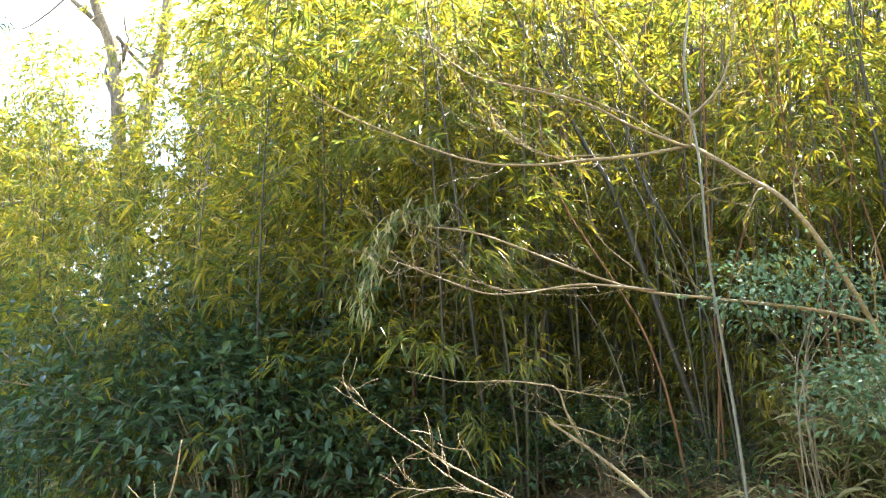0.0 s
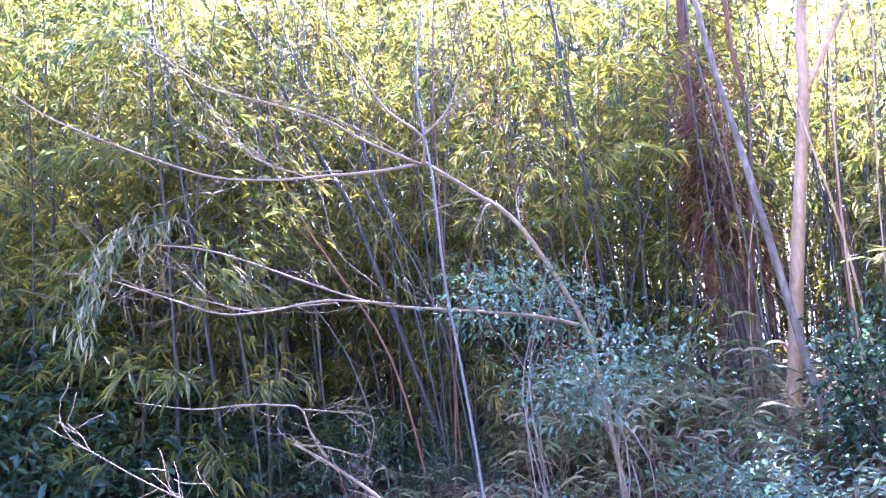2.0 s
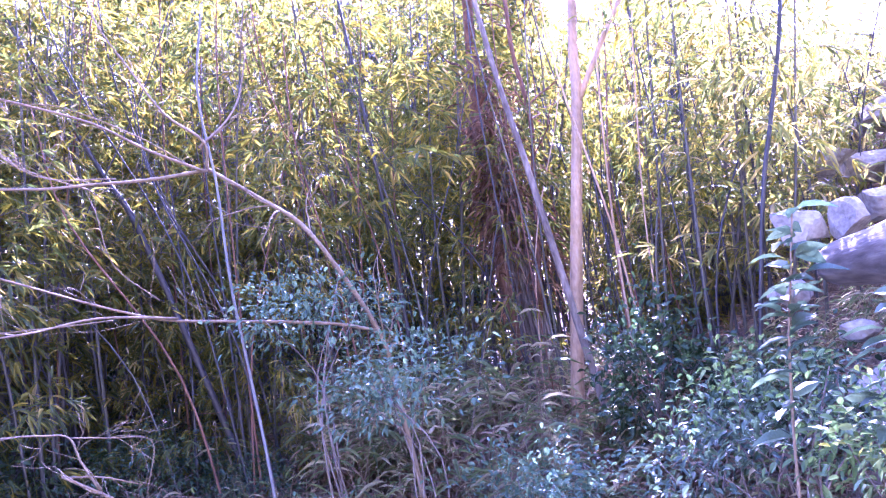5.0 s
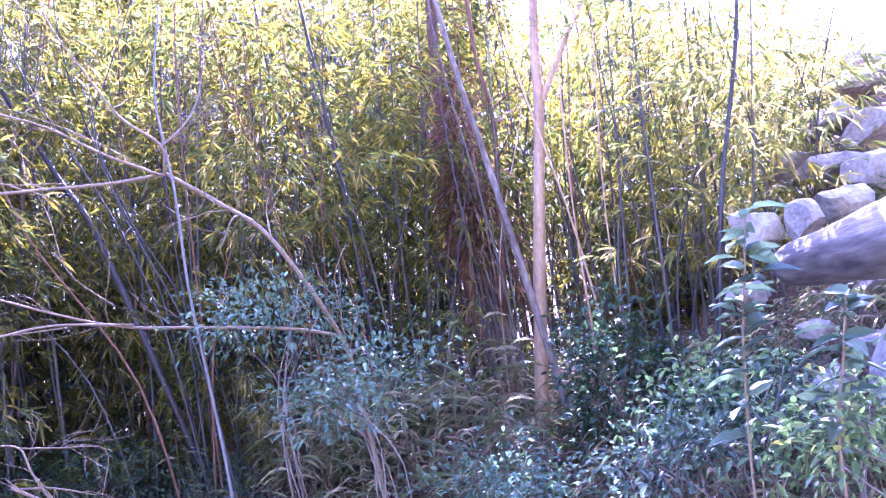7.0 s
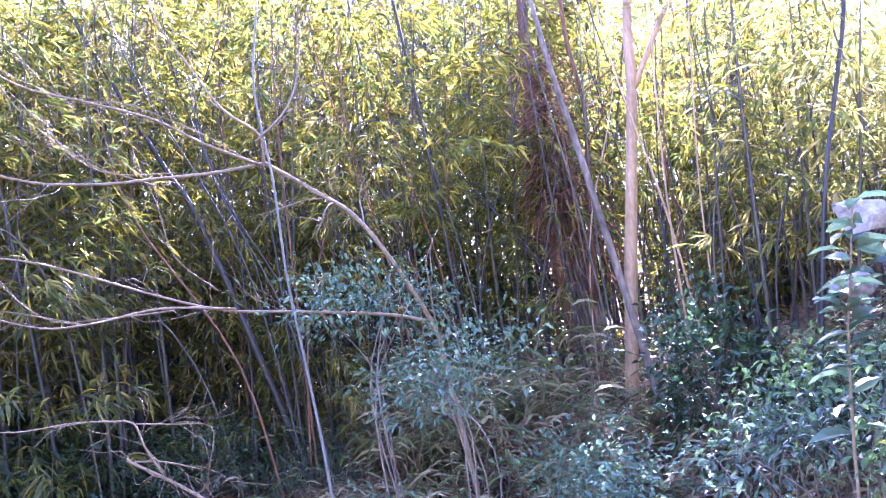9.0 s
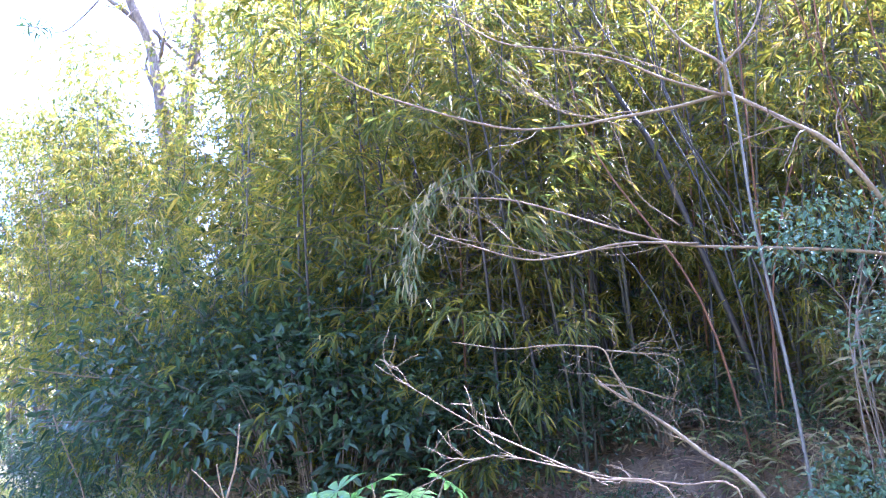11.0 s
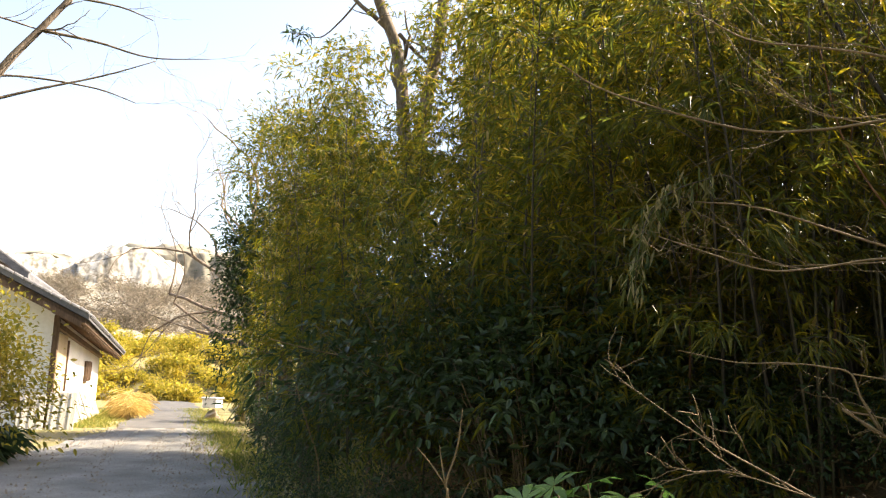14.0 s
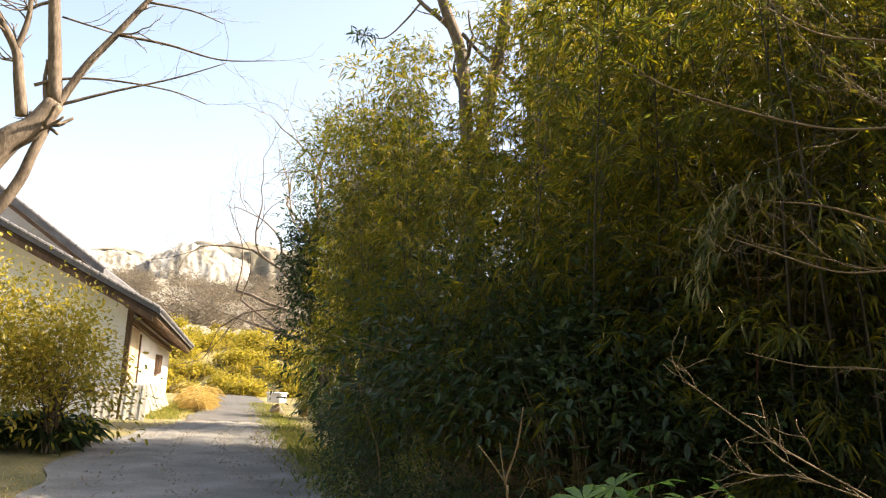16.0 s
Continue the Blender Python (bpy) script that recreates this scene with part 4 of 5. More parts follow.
me = bpy.data.meshes.new("log")
bm.to_mesh(me)
bm.free()
me.materials.append(LOGWOOD)
me.shade_smooth()
log = tagged(new("log", me), "big weathered grey-brown log resting on boulders", "log")
log.matrix_basis = Matrix.Translation((4.39, 2.54, 1.87)) @ Vector((-0.56, -0.83, -0.05)).to_track_quat("Y", "Z").to_matrix().to_4x4()
for i, (size, at) in enumerate((((0.24, 0.24, 0.20), (4.76, 2.91, 2.18)),
                                ((0.20, 0.20, 0.17), (4.89, 2.68, 2.14)),
                                ((0.32, 0.28, 0.22), (5.37, 2.62, 2.25)),
                                ((0.34, 0.28, 0.20), (5.96, 3.02, 2.64)),
                                ((0.36, 0.30, 0.26), (5.91, 2.64, 2.50)),
                                ((0.30, 0.26, 0.20), (6.39, 3.48, 2.85)),
                                ((0.34, 0.30, 0.20), (6.94, 3.28, 3.18)),
                                ((0.42, 0.36, 0.26), (6.78, 2.91, 2.99)),
                                ((0.24, 0.22, 0.18), (7.12, 3.59, 3.20)),
                                ((0.55, 0.40, 0.30), (7.98, 3.41, 3.66)),
                                ((0.60, 0.50, 0.40), (7.73, 2.95, 3.22)),
                                ((0.60, 0.50, 0.36), (9.05, 3.43, 4.01)),
                                ((0.40, 0.40, 0.25), (9.04, 3.99, 4.21)),
                                ((0.22, 0.18, 0.12), (4.62, 2.65, 1.48)),
                                ((0.24, 0.22, 0.16), (4.48, 2.27, 1.34)),
                                ((0.24, 0.22, 0.19), (4.20, 2.38, 1.17)),
                                ((0.29, 0.26, 0.24), (4.17, 2.02, 1.14)),
                                ((0.20, 0.20, 0.14), (4.51, 2.92, 1.77)),
                                ((0.30, 0.30, 0.20), (4.79, 2.21, 1.66)),
                                ((0.50, 0.45, 0.45), (4.34, 1.74, 1.42)),
                                ((0.55, 0.50, 0.50), (5.57, 1.87, 2.12)),
                                ((0.60, 0.55, 0.50), (6.68, 2.33, 2.62)))):
    rock(i + 1, size, at)


# ---------------------------------------------------------------- trees by the lane
stems("tall_tree", "tall tree with a pale brown trunk rising out of the bamboo", "tree", [
    ("trunk", [(-5.70, 14.90, 0.40), (-5.78, 14.86, 5.93), (-5.88, 14.82, 6.54), (-5.99, 14.78, 7.78), (-6.13, 14.72, 8.66), (-6.41, 14.60, 9.42), (-6.73, 14.46, 10.45)], 0.17, 0.11),
    ("limb", [(-6.21, 14.69, 8.91), (-6.57, 14.53, 9.28), (-6.91, 14.37, 9.58), (-7.44, 14.11, 10.25)], 0.06, 0.04),
    ("limb", [(-6.00, 14.56, 8.83), (-5.63, 14.70, 8.40), (-5.29, 14.83, 8.09), (-4.66, 15.03, 7.51)], 0.045, 0.03),
    ("limb", [(-6.91, 14.37, 9.58), (-7.22, 14.22, 9.10), (-7.58, 14.04, 8.71), (-8.00, 13.81, 8.76)], 0.025, 0.008)], BARK, 0.1, 6, 3, 0.9)
stems("tall_tree", "leaning pale brown trunk rising out of the bamboo", "tree", [
    ("trunk", [(-5.60, 14.40, 0.40), (-5.40, 14.36, 6.13), (-5.32, 14.39, 6.96), (-5.16, 14.45, 8.05), (-5.04, 14.49, 8.91), (-4.98, 14.51, 10.17)], 0.16, 0.12)], BARK, 0.1, 7, 3, 0.9)
for seed, (x, y, z), size, n in ((45, (-7.99, 13.81, 8.63), (0.3, 0.3, 0.12), 70), (46, (-7.14, 13.59, 7.45), (1.1, 0.8, 0.4), 420), (47, (-4.86, 14.13, 7.77), (0.5, 0.5, 0.9), 260)):
    shrub("leaf_spray", "spray of narrow dark leaves high on the trunk", (x, y, z), size, n, 0.2, 0.2, DARK_LEAF if seed == 45 else BAMBOO_LEAF, seed, False, 9, category="foliage", spread=0.25, foot_z=0.1, group="leaf sprays", stem_r=0.004)
for at, size, seed, n, foot in (((-12.2, 20.3, 0.7), (1.55, 1.55, 4.3), 41, 12000, -0.8), ((-10.2, 20.0, 0.5), (1.8, 1.8, 4.0), 42, 6000, -0.6), ((-11.0, 20.8, 4.6), (1.7, 1.7, 2.2), 44, 5000, -4.7)):
    shrub("evergreen_tree", "rounded evergreen tree with dark glossy leaves" if seed == 41 else "tall yellow-green bamboo clump beside the lane", at, size, n, 0.17, 0.36 if seed == 41 else 0.2, DARK_LEAF if seed == 41 else BAMBOO_LEAF, seed, seed == 41, clumps=60, category="tree", spread=0.17, foot_z=foot)
for (x, y, z), seed in (((-7.00, 13.44, 6.44), 48), ((-8.61, 15.19, 6.86), 49), ((-5.82, 15.48, 5.98), 50)):
    shrub("bamboo_clump", "arching yellow-green bamboo clump over the lane", (x, y, z - 1.5), (1.5, 1.5, 1.35), 4200, 0.17, 0.17, BAMBOO_LEAF, seed, False, 46, category="bamboo", spread=0.2, foot_z=-4.3, group="bamboo clumps")
shrub("ivy_mass", "yellow-green bamboo foliage hanging over the lane", (-7.6, 15.6, 2.4), (1.7, 1.7, 2.7), 7000, 0.16, 0.16, BAMBOO_LEAF, 43, False, 60, category="bamboo", spread=0.2, foot_z=-2.2)
bare_tree("bare_tree", "bare winter tree with crooked spreading branches", (-21.3, 34.2, 0.0), [
    ((0, 0, 4.2), (-0.95, -0.5, 0.3), 4.6, 0.12), ((0, 0, 3.2), (-0.9, -0.55, 0.12), 4.4, 0.09), ((0, 0, 5.2), (-0.8, -0.3, 0.5), 4.2, 0.11), ((0.1, 0, 5.6), (-0.3, 0, 1.0), 3.0, 0.11), ((0, 0, 3.4), (-0.9, -0.4, -0.05), 3.2, 0.10),
    ((0.1, 0, 5.4), (0.5, -0.3, 1), 2.5, 0.12)], 12, BARK, 5, 0.5, trunk=[(0.3, 0.2, -0.2), (0.1, 0, 2.5), (0, 0, 5.6)], trunk_r=(0.3, 0.2))
bare_tree("bare_tree", "slender bare winter tree with fine pale twigs", (-17.0, 27.0, 0.0), [
    ((0, 0, 8.0), (-0.4, 0, 1.0), 2.6, 0.07), ((0, 0, 8.4), (0.1, 0.2, 1.0), 2.6, 0.07), ((0, 0, 7.2), (-0.7, 0.1, 0.7), 2.4, 0.06), ((0, 0, 6.4), (-0.8, 0.0, 0.5), 2.2, 0.05)], 13, TWIG, 4, 0.4, trunk=[(0, 0, -0.2), (0.1, 0, 4), (0, 0, 8.4)], trunk_r=(0.16, 0.09))
stems("roadside_tree", "large bare tree with several smooth grey stems", "tree", [
    ("trunk", [(-9.5, 5.1, -0.1), (-9.2, 5.45, 1.6), (-8.8, 5.9, 3.1)] + [(-8.44, 6.24, 4.04), (-8.24, 6.49, 4.36), (-8.12, 6.64, 4.70)], 0.23, 0.12),
    ("stem", [(-8.12, 6.64, 4.70), (-8.17, 6.58, 5.36), (-8.22, 6.52, 6.01), (-8.29, 6.43, 7.20), (-8.42, 6.27, 8.47)], 0.09, 0.05),
    ("stem", [(-8.33, 6.38, 4.47), (-8.38, 6.31, 4.92), (-8.43, 6.26, 5.26), (-8.55, 6.09, 5.60), (-8.68, 5.90, 6.00)], 0.075, 0.035),
    ("stem", [(-8.43, 6.26, 5.26), (-8.38, 6.32, 5.64), (-8.37, 6.32, 5.94), (-8.40, 6.29, 6.53)], 0.04, 0.025),
    ("stem", [(-8.75, 5.95, 2.5)] + [(-8.33, 6.38, 3.53), (-8.22, 6.52, 4.08), (-8.11, 6.66, 4.64), (-7.94, 6.85, 5.22), (-7.73, 7.08, 5.73), (-7.51, 7.31, 6.25), (-7.20, 7.61, 6.88)], 0.075, 0.03),
    ("branch", [(-8.06, 6.71, 4.71), (-7.70, 7.11, 4.98), (-7.19, 7.62, 5.30), (-6.73, 8.02, 5.61)], 0.022, 0.006),
    ("branch", [(-8.28, 6.45, 4.88), (-8.09, 6.67, 5.02), (-7.76, 7.05, 5.12), (-7.23, 7.58, 5.12), (-6.88, 7.90, 5.01)], 0.022, 0.006),
    ("branch", [(-7.72, 7.09, 5.74), (-7.27, 7.54, 5.73), (-6.79, 7.98, 5.65), (-6.21, 8.43, 5.75)], 0.022, 0.005),
    ("branch", [(-8.15, 6.61, 5.82), (-7.76, 7.05, 5.75)], 0.014, 0.01),
    ("branch", [(-7.50, 7.32, 6.26), (-7.10, 7.70, 6.26), (-6.79, 7.97, 6.16)], 0.018, 0.006)], BARK, 0.1, 31, 5, 0.55)
shrub("palm", "old palm with long hanging fronds", (-15.3, 25.6, 0.0), (0.9, 0.9, 2.2), 900, 0.7, 0.08, GRASS_LEAF, 51, False, 30, category="palm", droop=0.9)

# bush, strap-leaved plants and grass by the house
shrub("yellow_bush", "airy bush with small yellow-green leaves", (-11.9, 10.6, 0.0), (1.3, 1.3, 1.9), 4600, 0.12, 0.5, YELLOW_LEAF, 61, clumps=70, spread=0.18)
shrub("yellow_bush", "low airy bush with small yellow-green leaves", (-12.9, 9.9, 0.0), (1.3, 1.3, 2.1), 4000, 0.12, 0.5, YELLOW_LEAF, 62, clumps=50, spread=0.18)
aspi = sasa((-12.6, 11.6, 0.0), 71, 26, 0.5, 0.55, DARK_LEAF, "aspidistra", "clump of dark broad strap-like leaves", 0.16, "strap-leaved clumps", 0.5)
rng = np.random.default_rng(72)
for x, y in ((-13.3, 11.2), (-13.8, 12.2), (-14.3, 11.6), (-13.0, 12.3), (-12.2, 10.9), (-14.8, 12.6), (-13.2, 10.3)):
    c = copy_thing(aspi, pose(x, y, 0, 0, 0, rng.uniform(0, 360)))
    c.scale = (rng.uniform(1.0, 1.5),) * 3
straw = sasa((-21.0, 25.6, 0.0), 73, 60, 0.6, 0.8, STRAW_LEAF, "straw_clump", "clump of tall dry straw-coloured grass", 0.03, "straw clumps", 0.5)
for x, y, s in ((-21.6, 26.4, 1.2), (-22.3, 27.3, 1.1), (-23.2, 28.4, 1.2), (-20.6, 25.2, 0.8), (-24.2, 29.6, 1.1)):
    c = copy_thing(straw, pose(x, y, 0, 0, 0, rng.uniform(0, 360)))
    c.scale = (s,) * 3

# grass along the verges
P, W = [], []
for _ in range(16000):
    s = rng.uniform(0, 1) ** 1.4
    if rng.random() < 0.65:
        x, y = -3.7 - 21.5 * s, 7.0 + 28 * s
        x, y = x + rng.normal(0, 0.35) + 0.4, y + rng.normal(0, 0.35)
    else:
        x, y = -18.2 - 9 * s + rng.normal(0, 0.35), 20.2 + 12 * s + rng.normal(0, 0.4)
    P.append((x, y, ground_z(x, y) - 0.01)), W.append((rng.normal(0, 0.5), rng.normal(0, 0.5), 1.0))
L = rng.uniform(0.08, 0.28, len(P))
tagged(new("verge_grass", leaves("verge_grass", P, W, L, L * 0.08, GRASS_LEAF, rng, 0.3)), "short green and yellow grass along the lane", "grass", kind="stuff")
P, W = [], []
for _ in range(8000):
    x, y = -4.6 - abs(rng.normal(0, 3.0)), 5.6 + rng.normal(0, 2.8)
    if x + y * 0.93 > -1.4:
        continue
    P.append((x, y, ground_z(x, y) - 0.01)), W.append((rng.normal(0, 0.6), rng.normal(0, 0.6), 0.8))
L = rng.uniform(0.04, 0.12, len(P))
tagged(new("yard_grass", leaves("yard_grass", P, W, L, L * 0.1, STRAW_LEAF, rng, 0.3)), "thin dry grass on the sunny yard", "grass", kind="stuff")

# loose stones on the lane
V, F = [], []
for _ in range(6000):
    s = rng.random() ** 0.7
    x, y = -3.5 - 12.5 * s + rng.normal(0, 0.9), 4.0 + 16.5 * s + rng.normal(0, 0.9)
    r = rng.uniform(0.01, 0.042)
    i = len(V)
    for dx, dy, dz in ((1, 0, 0), (-1, 0, 0), (0, 1, 0), (0, -1, 0), (0, 0, 0.9)):
        V.append((x + dx * r * rng.uniform(0.6, 1.2), y + dy * r * rng.uniform(0.6, 1.2), 0.045 + dz * r))
    F += [(i, i + 2, i + 4), (i + 2, i + 1, i + 4), (i + 1, i + 3, i + 4), (i + 3, i, i + 4)]
tagged(new("lane_stones", mesh_from("lane_stones", V, F, STONE)), "loose small stones on the gravel lane", "gravel", kind="stuff")

# ---------------------------------------------------------------- house
HOUSE = Matrix(((-0.812, -0.584, 0, -17.6), (-0.584, 0.812, 0, 19.2), (0, 0, 1, 0), (0, 0, 0, 1)))  # local x into the house, local y along the lane
house = thing("house", "old white-plastered farmhouse with grey tiled roofs", "house")
house.matrix_basis = HOUSE


def prism(name, outline, y0, y1, mat, parent, label="", sag=0.0):
    """A slab with the given outline across (x, z), from y0 to y1; its far end may sag."""
    n = len(outline)
    V = [(x, y0, z) for x, z in outline] + [(x, y1, z - sag) for x, z in outline]
    F = [tuple(range(n)), tuple(range(2 * n - 1, n - 1, -1))] + [(i, i + n, (i + 1) % n + n, (i + 1) % n) for i in range(n)]
    bm = bmesh.new()
    vs = [bm.verts.new(v) for v in V]
    for f in F:
        bm.faces.new([vs[i] for i in f])
    bmesh.ops.recalc_face_normals(bm, faces=bm.faces)
    return part(name, bm, mat, parent, label)


SAG = 0.65
prism("gable_wall", [(0.9, -0.1), (0.9, 3.42), (9.0, 7.4), (17.0, 3.4), (17.0, -0.1)], 0.35, 0.55, PLASTER, house, "white plaster gable wall")
prism("side_wall", [(0.9, -0.1), (0.9, 3.42), (1.1, 3.5), (1.1, -0.1)], 0.55, 13.5, PLASTER, house, "white plaster side wall", SAG)
prism("back_wall", [(0.9, -0.1), (0.9, 3.0), (9.0, 7.0), (17.0, 3.0), (17.0, -0.1)], 13.5, 13.7, PLASTER, house)
prism("roof_deck", [(0.0, 3.08), (0.0, 3.22), (9.0, 7.72), (18.0, 3.22), (18.0, 3.08), (9.0, 7.56)], -0.3, 14.2, DARKWOOD, house, "dark timber roof deck", SAG)
prism("verge_board", [(0.1, 2.98), (0.1, 3.16), (9.0, 7.6), (9.0, 7.4)], -0.36, -0.3, DARKWOOD, house, "dark verge board")
prism("roof", [(-0.1, 3.2), (-0.1, 3.36), (9.0, 7.9), (18.1, 3.36), (18.1, 3.2), (9.0, 7.74)], -0.4, 14.3, TILE, house, "grey tiled roof", SAG)
prism("upper_wall", [(3.0, 4.5), (3.0, 5.3), (9.0, 9.3), (9.0, 4.5)], 4.3, 12.0, PLASTER, house, "white plaster upper gable")
prism("upper_roof", [(2.4, 4.72), (2.4, 4.95), (9.0, 9.6), (9.0, 9.35)], 3.8, 13.0, TILE, house, "grey tiled upper roof")
prism("upper_verge_board", [(2.5, 4.6), (2.5, 4.75), (9.0, 9.35), (9.0, 9.2)], 3.86, 3.92, DARKWOOD, house)
# round verge and eave tiles
bm = bmesh.new()
bmesh.ops.create_cone(bm, cap_ends=True, segments=10, radius1=0.075, radius2=0.075, depth=0.3)
me_tile = bpy.data.meshes.new("ridge_tile")
bm.to_mesh(me_tile)
bm.free()
me_tile.materials.append(TILE)
for k in range(34):
    x = 0.05 + k * 0.265
    ob = part_mesh("ridge_tile", me_tile, house)
    ob.matrix_basis = Matrix.Translation((x, -0.34, 3.42 + 0.499 * x)) @ Matrix.Rotation(radians(63.5), 4, "Y") @ Matrix.Diagonal((1, 1, 0.86, 1))
for k in range(50):
    y = -0.2 + k * 0.29
    ob = part_mesh("eave_tile", me_tile, house)
    ob.matrix_basis = Matrix.Translation((-0.02, y, 3.38 - SAG * (y + 0.4) / 14.7)) @ Matrix.Rotation(radians(63.5), 4, "Y")
for k in range(24):
    x = 2.5 + k * 0.265
    ob = part_mesh("ridge_tile", me_tile, house)
    ob.matrix_basis = Matrix.Translation((x, 3.86, 5.05 + 0.704 * (x - 2.5))) @ Matrix.Rotation(radians(54.8), 4, "Y")
# rafters, corner post, lattice windows under the eaves
for k in range(26):
    y = 0.0 + k * 0.54
    part("rafter", rounded_box(1.05, 0.07, 0.09, Matrix.Translation((0.5, y, 3.2 - SAG * y / 14.5)) @ Matrix.Rotation(radians(-26.5), 4, "Y"), 0.006), DARKWOOD, house)
part("corner_post", rounded_box(0.16, 0.2, 3.4, Matrix.Translation((0.86, 0.42, 1.65)), 0.01), DARKWOOD, house, "dark corner post")
part("beam", rounded_box(0.14, 13.0, 0.18, Matrix.Translation((0.83, 7.0, 2.75)) @ Matrix.Rotation(radians(-2.5), 4, "X"), 0.01), DARKWOOD, house)
part("sill", rounded_box(8.0, 0.1, 0.12, Matrix.Translation((4.9, 0.31, 0.85)), 0.01), DARKWOOD, house)
part("wall_panel", rounded_box(0.06, 2.3, 2.2, Matrix.Translation((0.87, 1.75, 1.75)), 0.01), CLAY, house, "tan clay wall panel between posts")
part("wall_post", rounded_box(0.14, 0.14, 2.7, Matrix.Translation((0.86, 2.98, 1.35)), 0.01), DARKWOOD, house)
win = part("window", rounded_box(0.1, 1.3, 0.8, Matrix.Translation((0.84, 9.0, 1.75)), 0.01), DARKWOOD, house, "dark wooden lattice window")
for k in range(7):
    part("slat", rounded_box(0.05, 0.05, 0.72, Matrix.Translation((0.77, 8.43 + k * 0.19, 1.75)), 0.005), DARKWOOD, win)

# boards leaning on the wall
rng = np.random.default_rng(81)
board_mesh = None
for k in range(14):
    y, wide, high = 0.7 + (k - 2) * 0.82 + rng.normal(0, 0.05), rng.uniform(0.7, 0.85), rng.uniform(0.98, 1.15)
    base = tagged(new("board"), "pale weathered board leaning against the wall", "board", "leaning boards")
    base.matrix_basis = HOUSE @ Matrix.Translation((0.35 + rng.normal(0, 0.05), y, 0)) @ pose(0, 0, 0, rng.normal(0, 2), 22, rng.normal(0, 2))
    if k < 2:  # the first two lean on the gable end
        base.matrix_basis = HOUSE @ Matrix.Translation((0.45 + k * 0.8, -0.1, 0)) @ pose(0, 0, 0, 0, 0, 90) @ pose(0, 0, 0, 0, 20, 0)
    part("panel", rounded_box(0.025, wide, high, Matrix.Translation((0, 0, high / 2)), 0.004), BOARD, base)
    for u in (-0.3, 0.0, 0.3):
        part("batten", rounded_box(0.02, 0.05, high - 0.04, Matrix.Translation((-0.0225, u * wide, high / 2)), 0.004), BOARD, base)
# white box on a stone block by the bend
box = thing("white_box", "white metal box with a lid on a stone block", "box", at=(-18.5, 27.3, 0.45))
part("body", rounded_box(0.62, 0.5, 0.34, Matrix.Translation((0, 0, 0.17)), 0.02), WHITEPAINT, box)
part("lid", rounded_box(0.7, 0.56, 0.07, Matrix.Translation((0, 0, 0.375)), 0.02), WHITEPAINT, box)
blk = rock(77, (0.5, 0.42, 0.4), (-18.5, 27.3, 0.12), "squat stone block under the white box")


# ---------------------------------------------------------------- the far valley
def terrain(name, label, az0, az1, knots, mat, amp, seed, category="hill", crest=None, folds=0.9):
    """A far slope over a range of headings; knots: distance and height along each heading; crest: heading and share of the height."""
    V, F, na, nr = [], [], 150, 44
    ds, hs = [k[0] for k in knots], [k[1] for k in knots]
    for i in range(na + 1):
        az = az0 + (az1 - az0) * i / na
        share = np.interp(az, *zip(*crest)) if crest else 1.0
        for k in range(nr + 1):
            u = k / nr * (len(ds) - 1)
            d, h = np.interp(u, range(len(ds)), ds), np.interp(u, range(len(ds)), hs)
            q = polar(az, d * (1 + (0.02 if folds < 1 else 0.0028) * noise.noise(Vector((az * folds, seed, k * 0.12)))))
            h = h * share + amp * (noise.noise(Vector((q.x, q.y, 0)) * 6 / ds[-1] + Vector((seed, 0, 0))) + 0.5 * noise.noise(Vector((q.x, q.y, seed)) * 40 / ds[-1]) + 0.4 * noise.noise(Vector((q.x, q.y, seed)) * 130 / ds[-1])) * min(1, k / 6)
            V.append((q.x, q.y, h))
    for i in range(na):
        for k in range(nr):
            a = i * (nr + 1) + k
            F.append((a, a + 1, a + nr + 2, a + nr + 1))
    return tagged(new(name, mesh_from(name, V, F, mat, True)), label, category, kind="structure")


terrain("bank", "grassy bank beyond the end of the lane", -62, -26, [(58, -0.2), (64, 2.2), (70, 3.6), (90, 4.0), (130, 5.2)], EARTH, 0.5, 3)
terrain("field", "bright yellow field on a terrace", -38.5, -35.2, [(92, 4.5), (96, 4.9), (120, 5.6), (124, 5.4)], FIELD, 0.1, 4, "field")
terrain("hillside", "wooded winter hillside", -80, 5, [(130, 4.0), (180, 8.0), (280, 20), (420, 41), (520, 58), (575, 63)], WOODS, 6.0, 5)
terrain("cliff_left", "pale cliff with woods on top", -52.0, -42.0, [(560, 52), (572, 62), (580, 70), (586, 76), (592, 82), (620, 84)], CLIFF, 5.0, 6, crest=((-52, 0.9), (-48, 0.97), (-45.5, 1.0), (-43.6, 0.96), (-42.0, 0.9)), folds=2.2)
terrain("cliff_right", "pale cliff below a wooded ridge", -43.2, -36.5, [(530, 48), (540, 56), (546, 66), (552, 78), (560, 86), (590, 88)], CLIFF, 5.5, 8, crest=((-43.2, 0.86), (-42.3, 0.9), (-41.2, 1.0), (-39, 0.97), (-36.5, 0.85)), folds=2.2)
terrain("ridge_left", "wooded top of the cliff", -53.0, -42.6, [(592, 30), (604, 83), (625, 89), (760, 60)], WOODS, 3.0, 9, crest=((-53, 0.85), (-48, 0.95), (-45.4, 1.0), (-43.6, 0.95), (-42.6, 0.8)))
terrain("ridge_right", "wooded ridge above the cliff", -41.6, -8.0, [(562, 30), (574, 86), (596, 95), (640, 97), (760, 60)], WOODS, 4.0, 10, crest=((-41.6, 0.88), (-40.3, 0.98), (-38.5, 1.0), (-35, 1.0), (-30, 0.9), (-8, 0.6)))
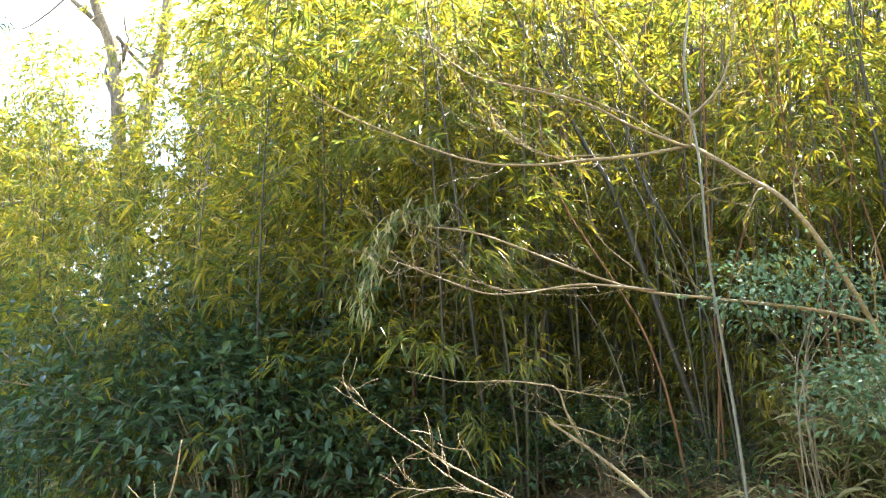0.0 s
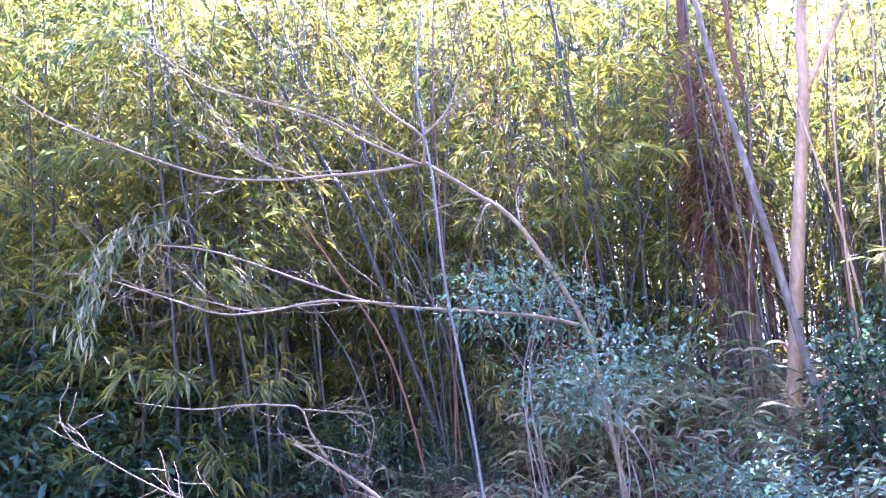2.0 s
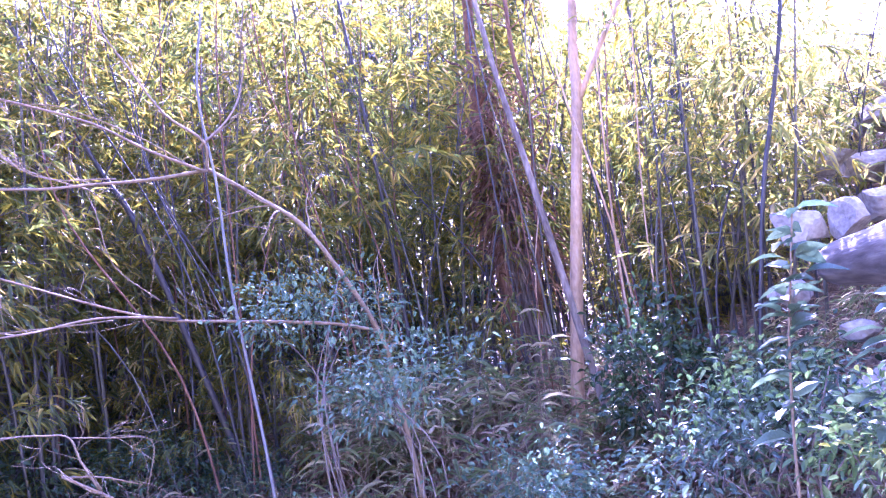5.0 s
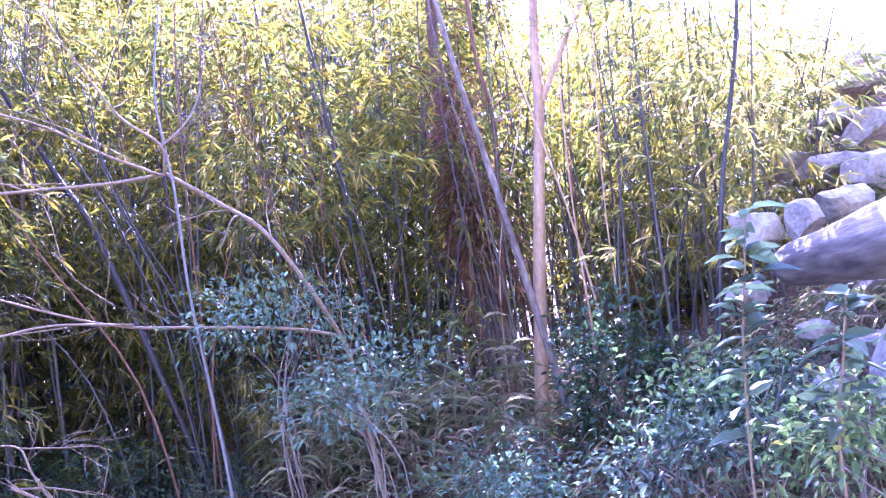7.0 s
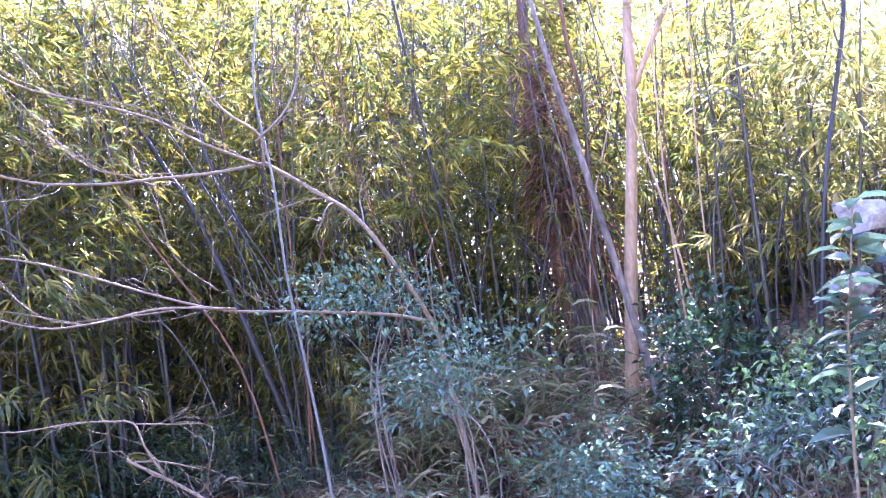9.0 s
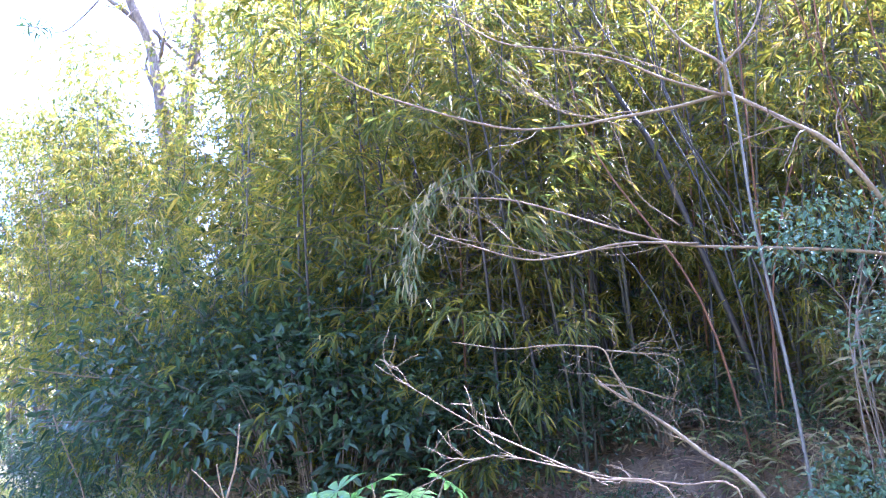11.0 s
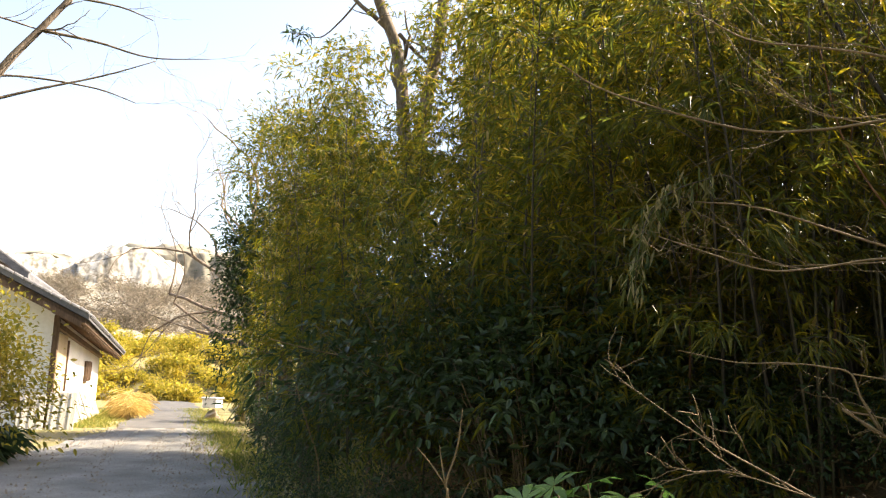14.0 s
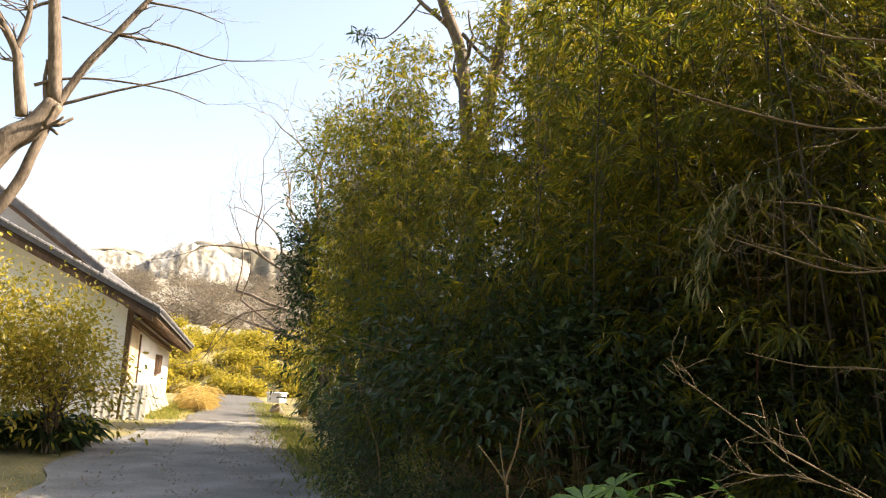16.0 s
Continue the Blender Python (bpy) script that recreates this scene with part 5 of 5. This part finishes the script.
# added slope behind the camera, never in view: blocks skylight from the grove front
terrain("unseen_shade_slope", "unseen dark slope added behind the camera to hold off skylight", 100, 285, [(9, -0.1), (12, 4.0), (17, 12.0), (26, 22.0), (45, 30.0)], rough_material("shade_slope_dark", [(0.3, (0.03, 0.04, 0.015)), (0.7, (0.07, 0.08, 0.03))], 0.5, 6.0, 0.95, 1.0, dist=0.3), 0.8, 12)
rng = np.random.default_rng(91)
far_bush = shrub("bank_bush", "round bush with olive and yellow leaves on the bank", (-46, 58, 0.5), (1.7, 1.7, 1.5), 700, 0.4, 0.5, YELLOW_LEAF, 92, False, clumps=30, plain=True, group="bushes on the bank")
for k in range(95):
    az, d = rng.uniform(-48, -29), rng.uniform(57, 72)
    q = polar(az, d)
    z = np.interp(d, (58, 64, 70, 90), (-0.2, 2.2, 3.6, 4.0))
    c = copy_thing(far_bush, pose(q.x, q.y, z - 0.3, 0, 0, rng.uniform(0, 360)))
    c.scale = (rng.uniform(0.45, 0.85),) * 3
for k in range(22):
    az, d = rng.uniform(-50, -28), rng.uniform(125, 200)
    q = polar(az, d)
    c = copy_thing(far_bush, pose(q.x, q.y, np.interp(d, (125, 180, 280), (4, 9, 22)) - 0.5, 0, 0, rng.uniform(0, 360)))
    c.scale = (rng.uniform(0.9, 1.7),) * 3

wood = shrub("winter_tree", "bare brown winter tree on the hillside", polar(-44, 210, 9), (7, 7, 6), 900, 1.6, 0.12, leaf_material("winter_twigs", [(0.0, (0.10, 0.085, 0.065)), (0.6, (0.18, 0.155, 0.12)), (0.9, (0.24, 0.20, 0.15)), (1.0, (0.12, 0.14, 0.06))], 0.2, 0.8), 93, False, clumps=40, plain=True, group="winter woods", category="tree")
for k in range(120):
    az, d = rng.uniform(-56, -29), rng.uniform(170, 470)
    z = np.interp(d, (130, 180, 280, 420, 520), (4, 8, 20, 41, 58))
    c = copy_thing(wood, Matrix.Translation(polar(az, d, z - 2)) @ pose(0, 0, 0, 0, 0, rng.uniform(0, 360)))
    c.scale = (rng.uniform(0.7, 1.3),) * 3
for k in range(46):
    az = rng.uniform(-52, -28)
    c = copy_thing(wood, Matrix.Translation(polar(az, 640 if az < -42.4 else 600, (87 if az < -42.4 else 95) * np.interp(az, (-52, -48, -45, -42.5, -41, -38, -28), (0.82, 0.95, 1.0, 0.9, 0.95, 1.0, 0.8)) - 10)) @ pose(0, 0, 0, 0, 0, rng.uniform(0, 360)))
    c.scale = (rng.uniform(0.6, 1.0),) * 3

# conifers beyond the boulders
for at, s, seed in (((13.2, 6.8, 2.0), 1.0, 101), ((15.5, 6.0, 2.0), 0.9, 102), ((11.5, 7.6, 1.5), 0.8, 103)):
    shrub("conifer", "dark green tree beyond the boulders", at, (1.6 * s, 1.6 * s, 2.4 * s), 3500, 0.14, 0.3, DARK_LEAF, seed, clumps=45, group="trees beyond the boulders", category="tree")
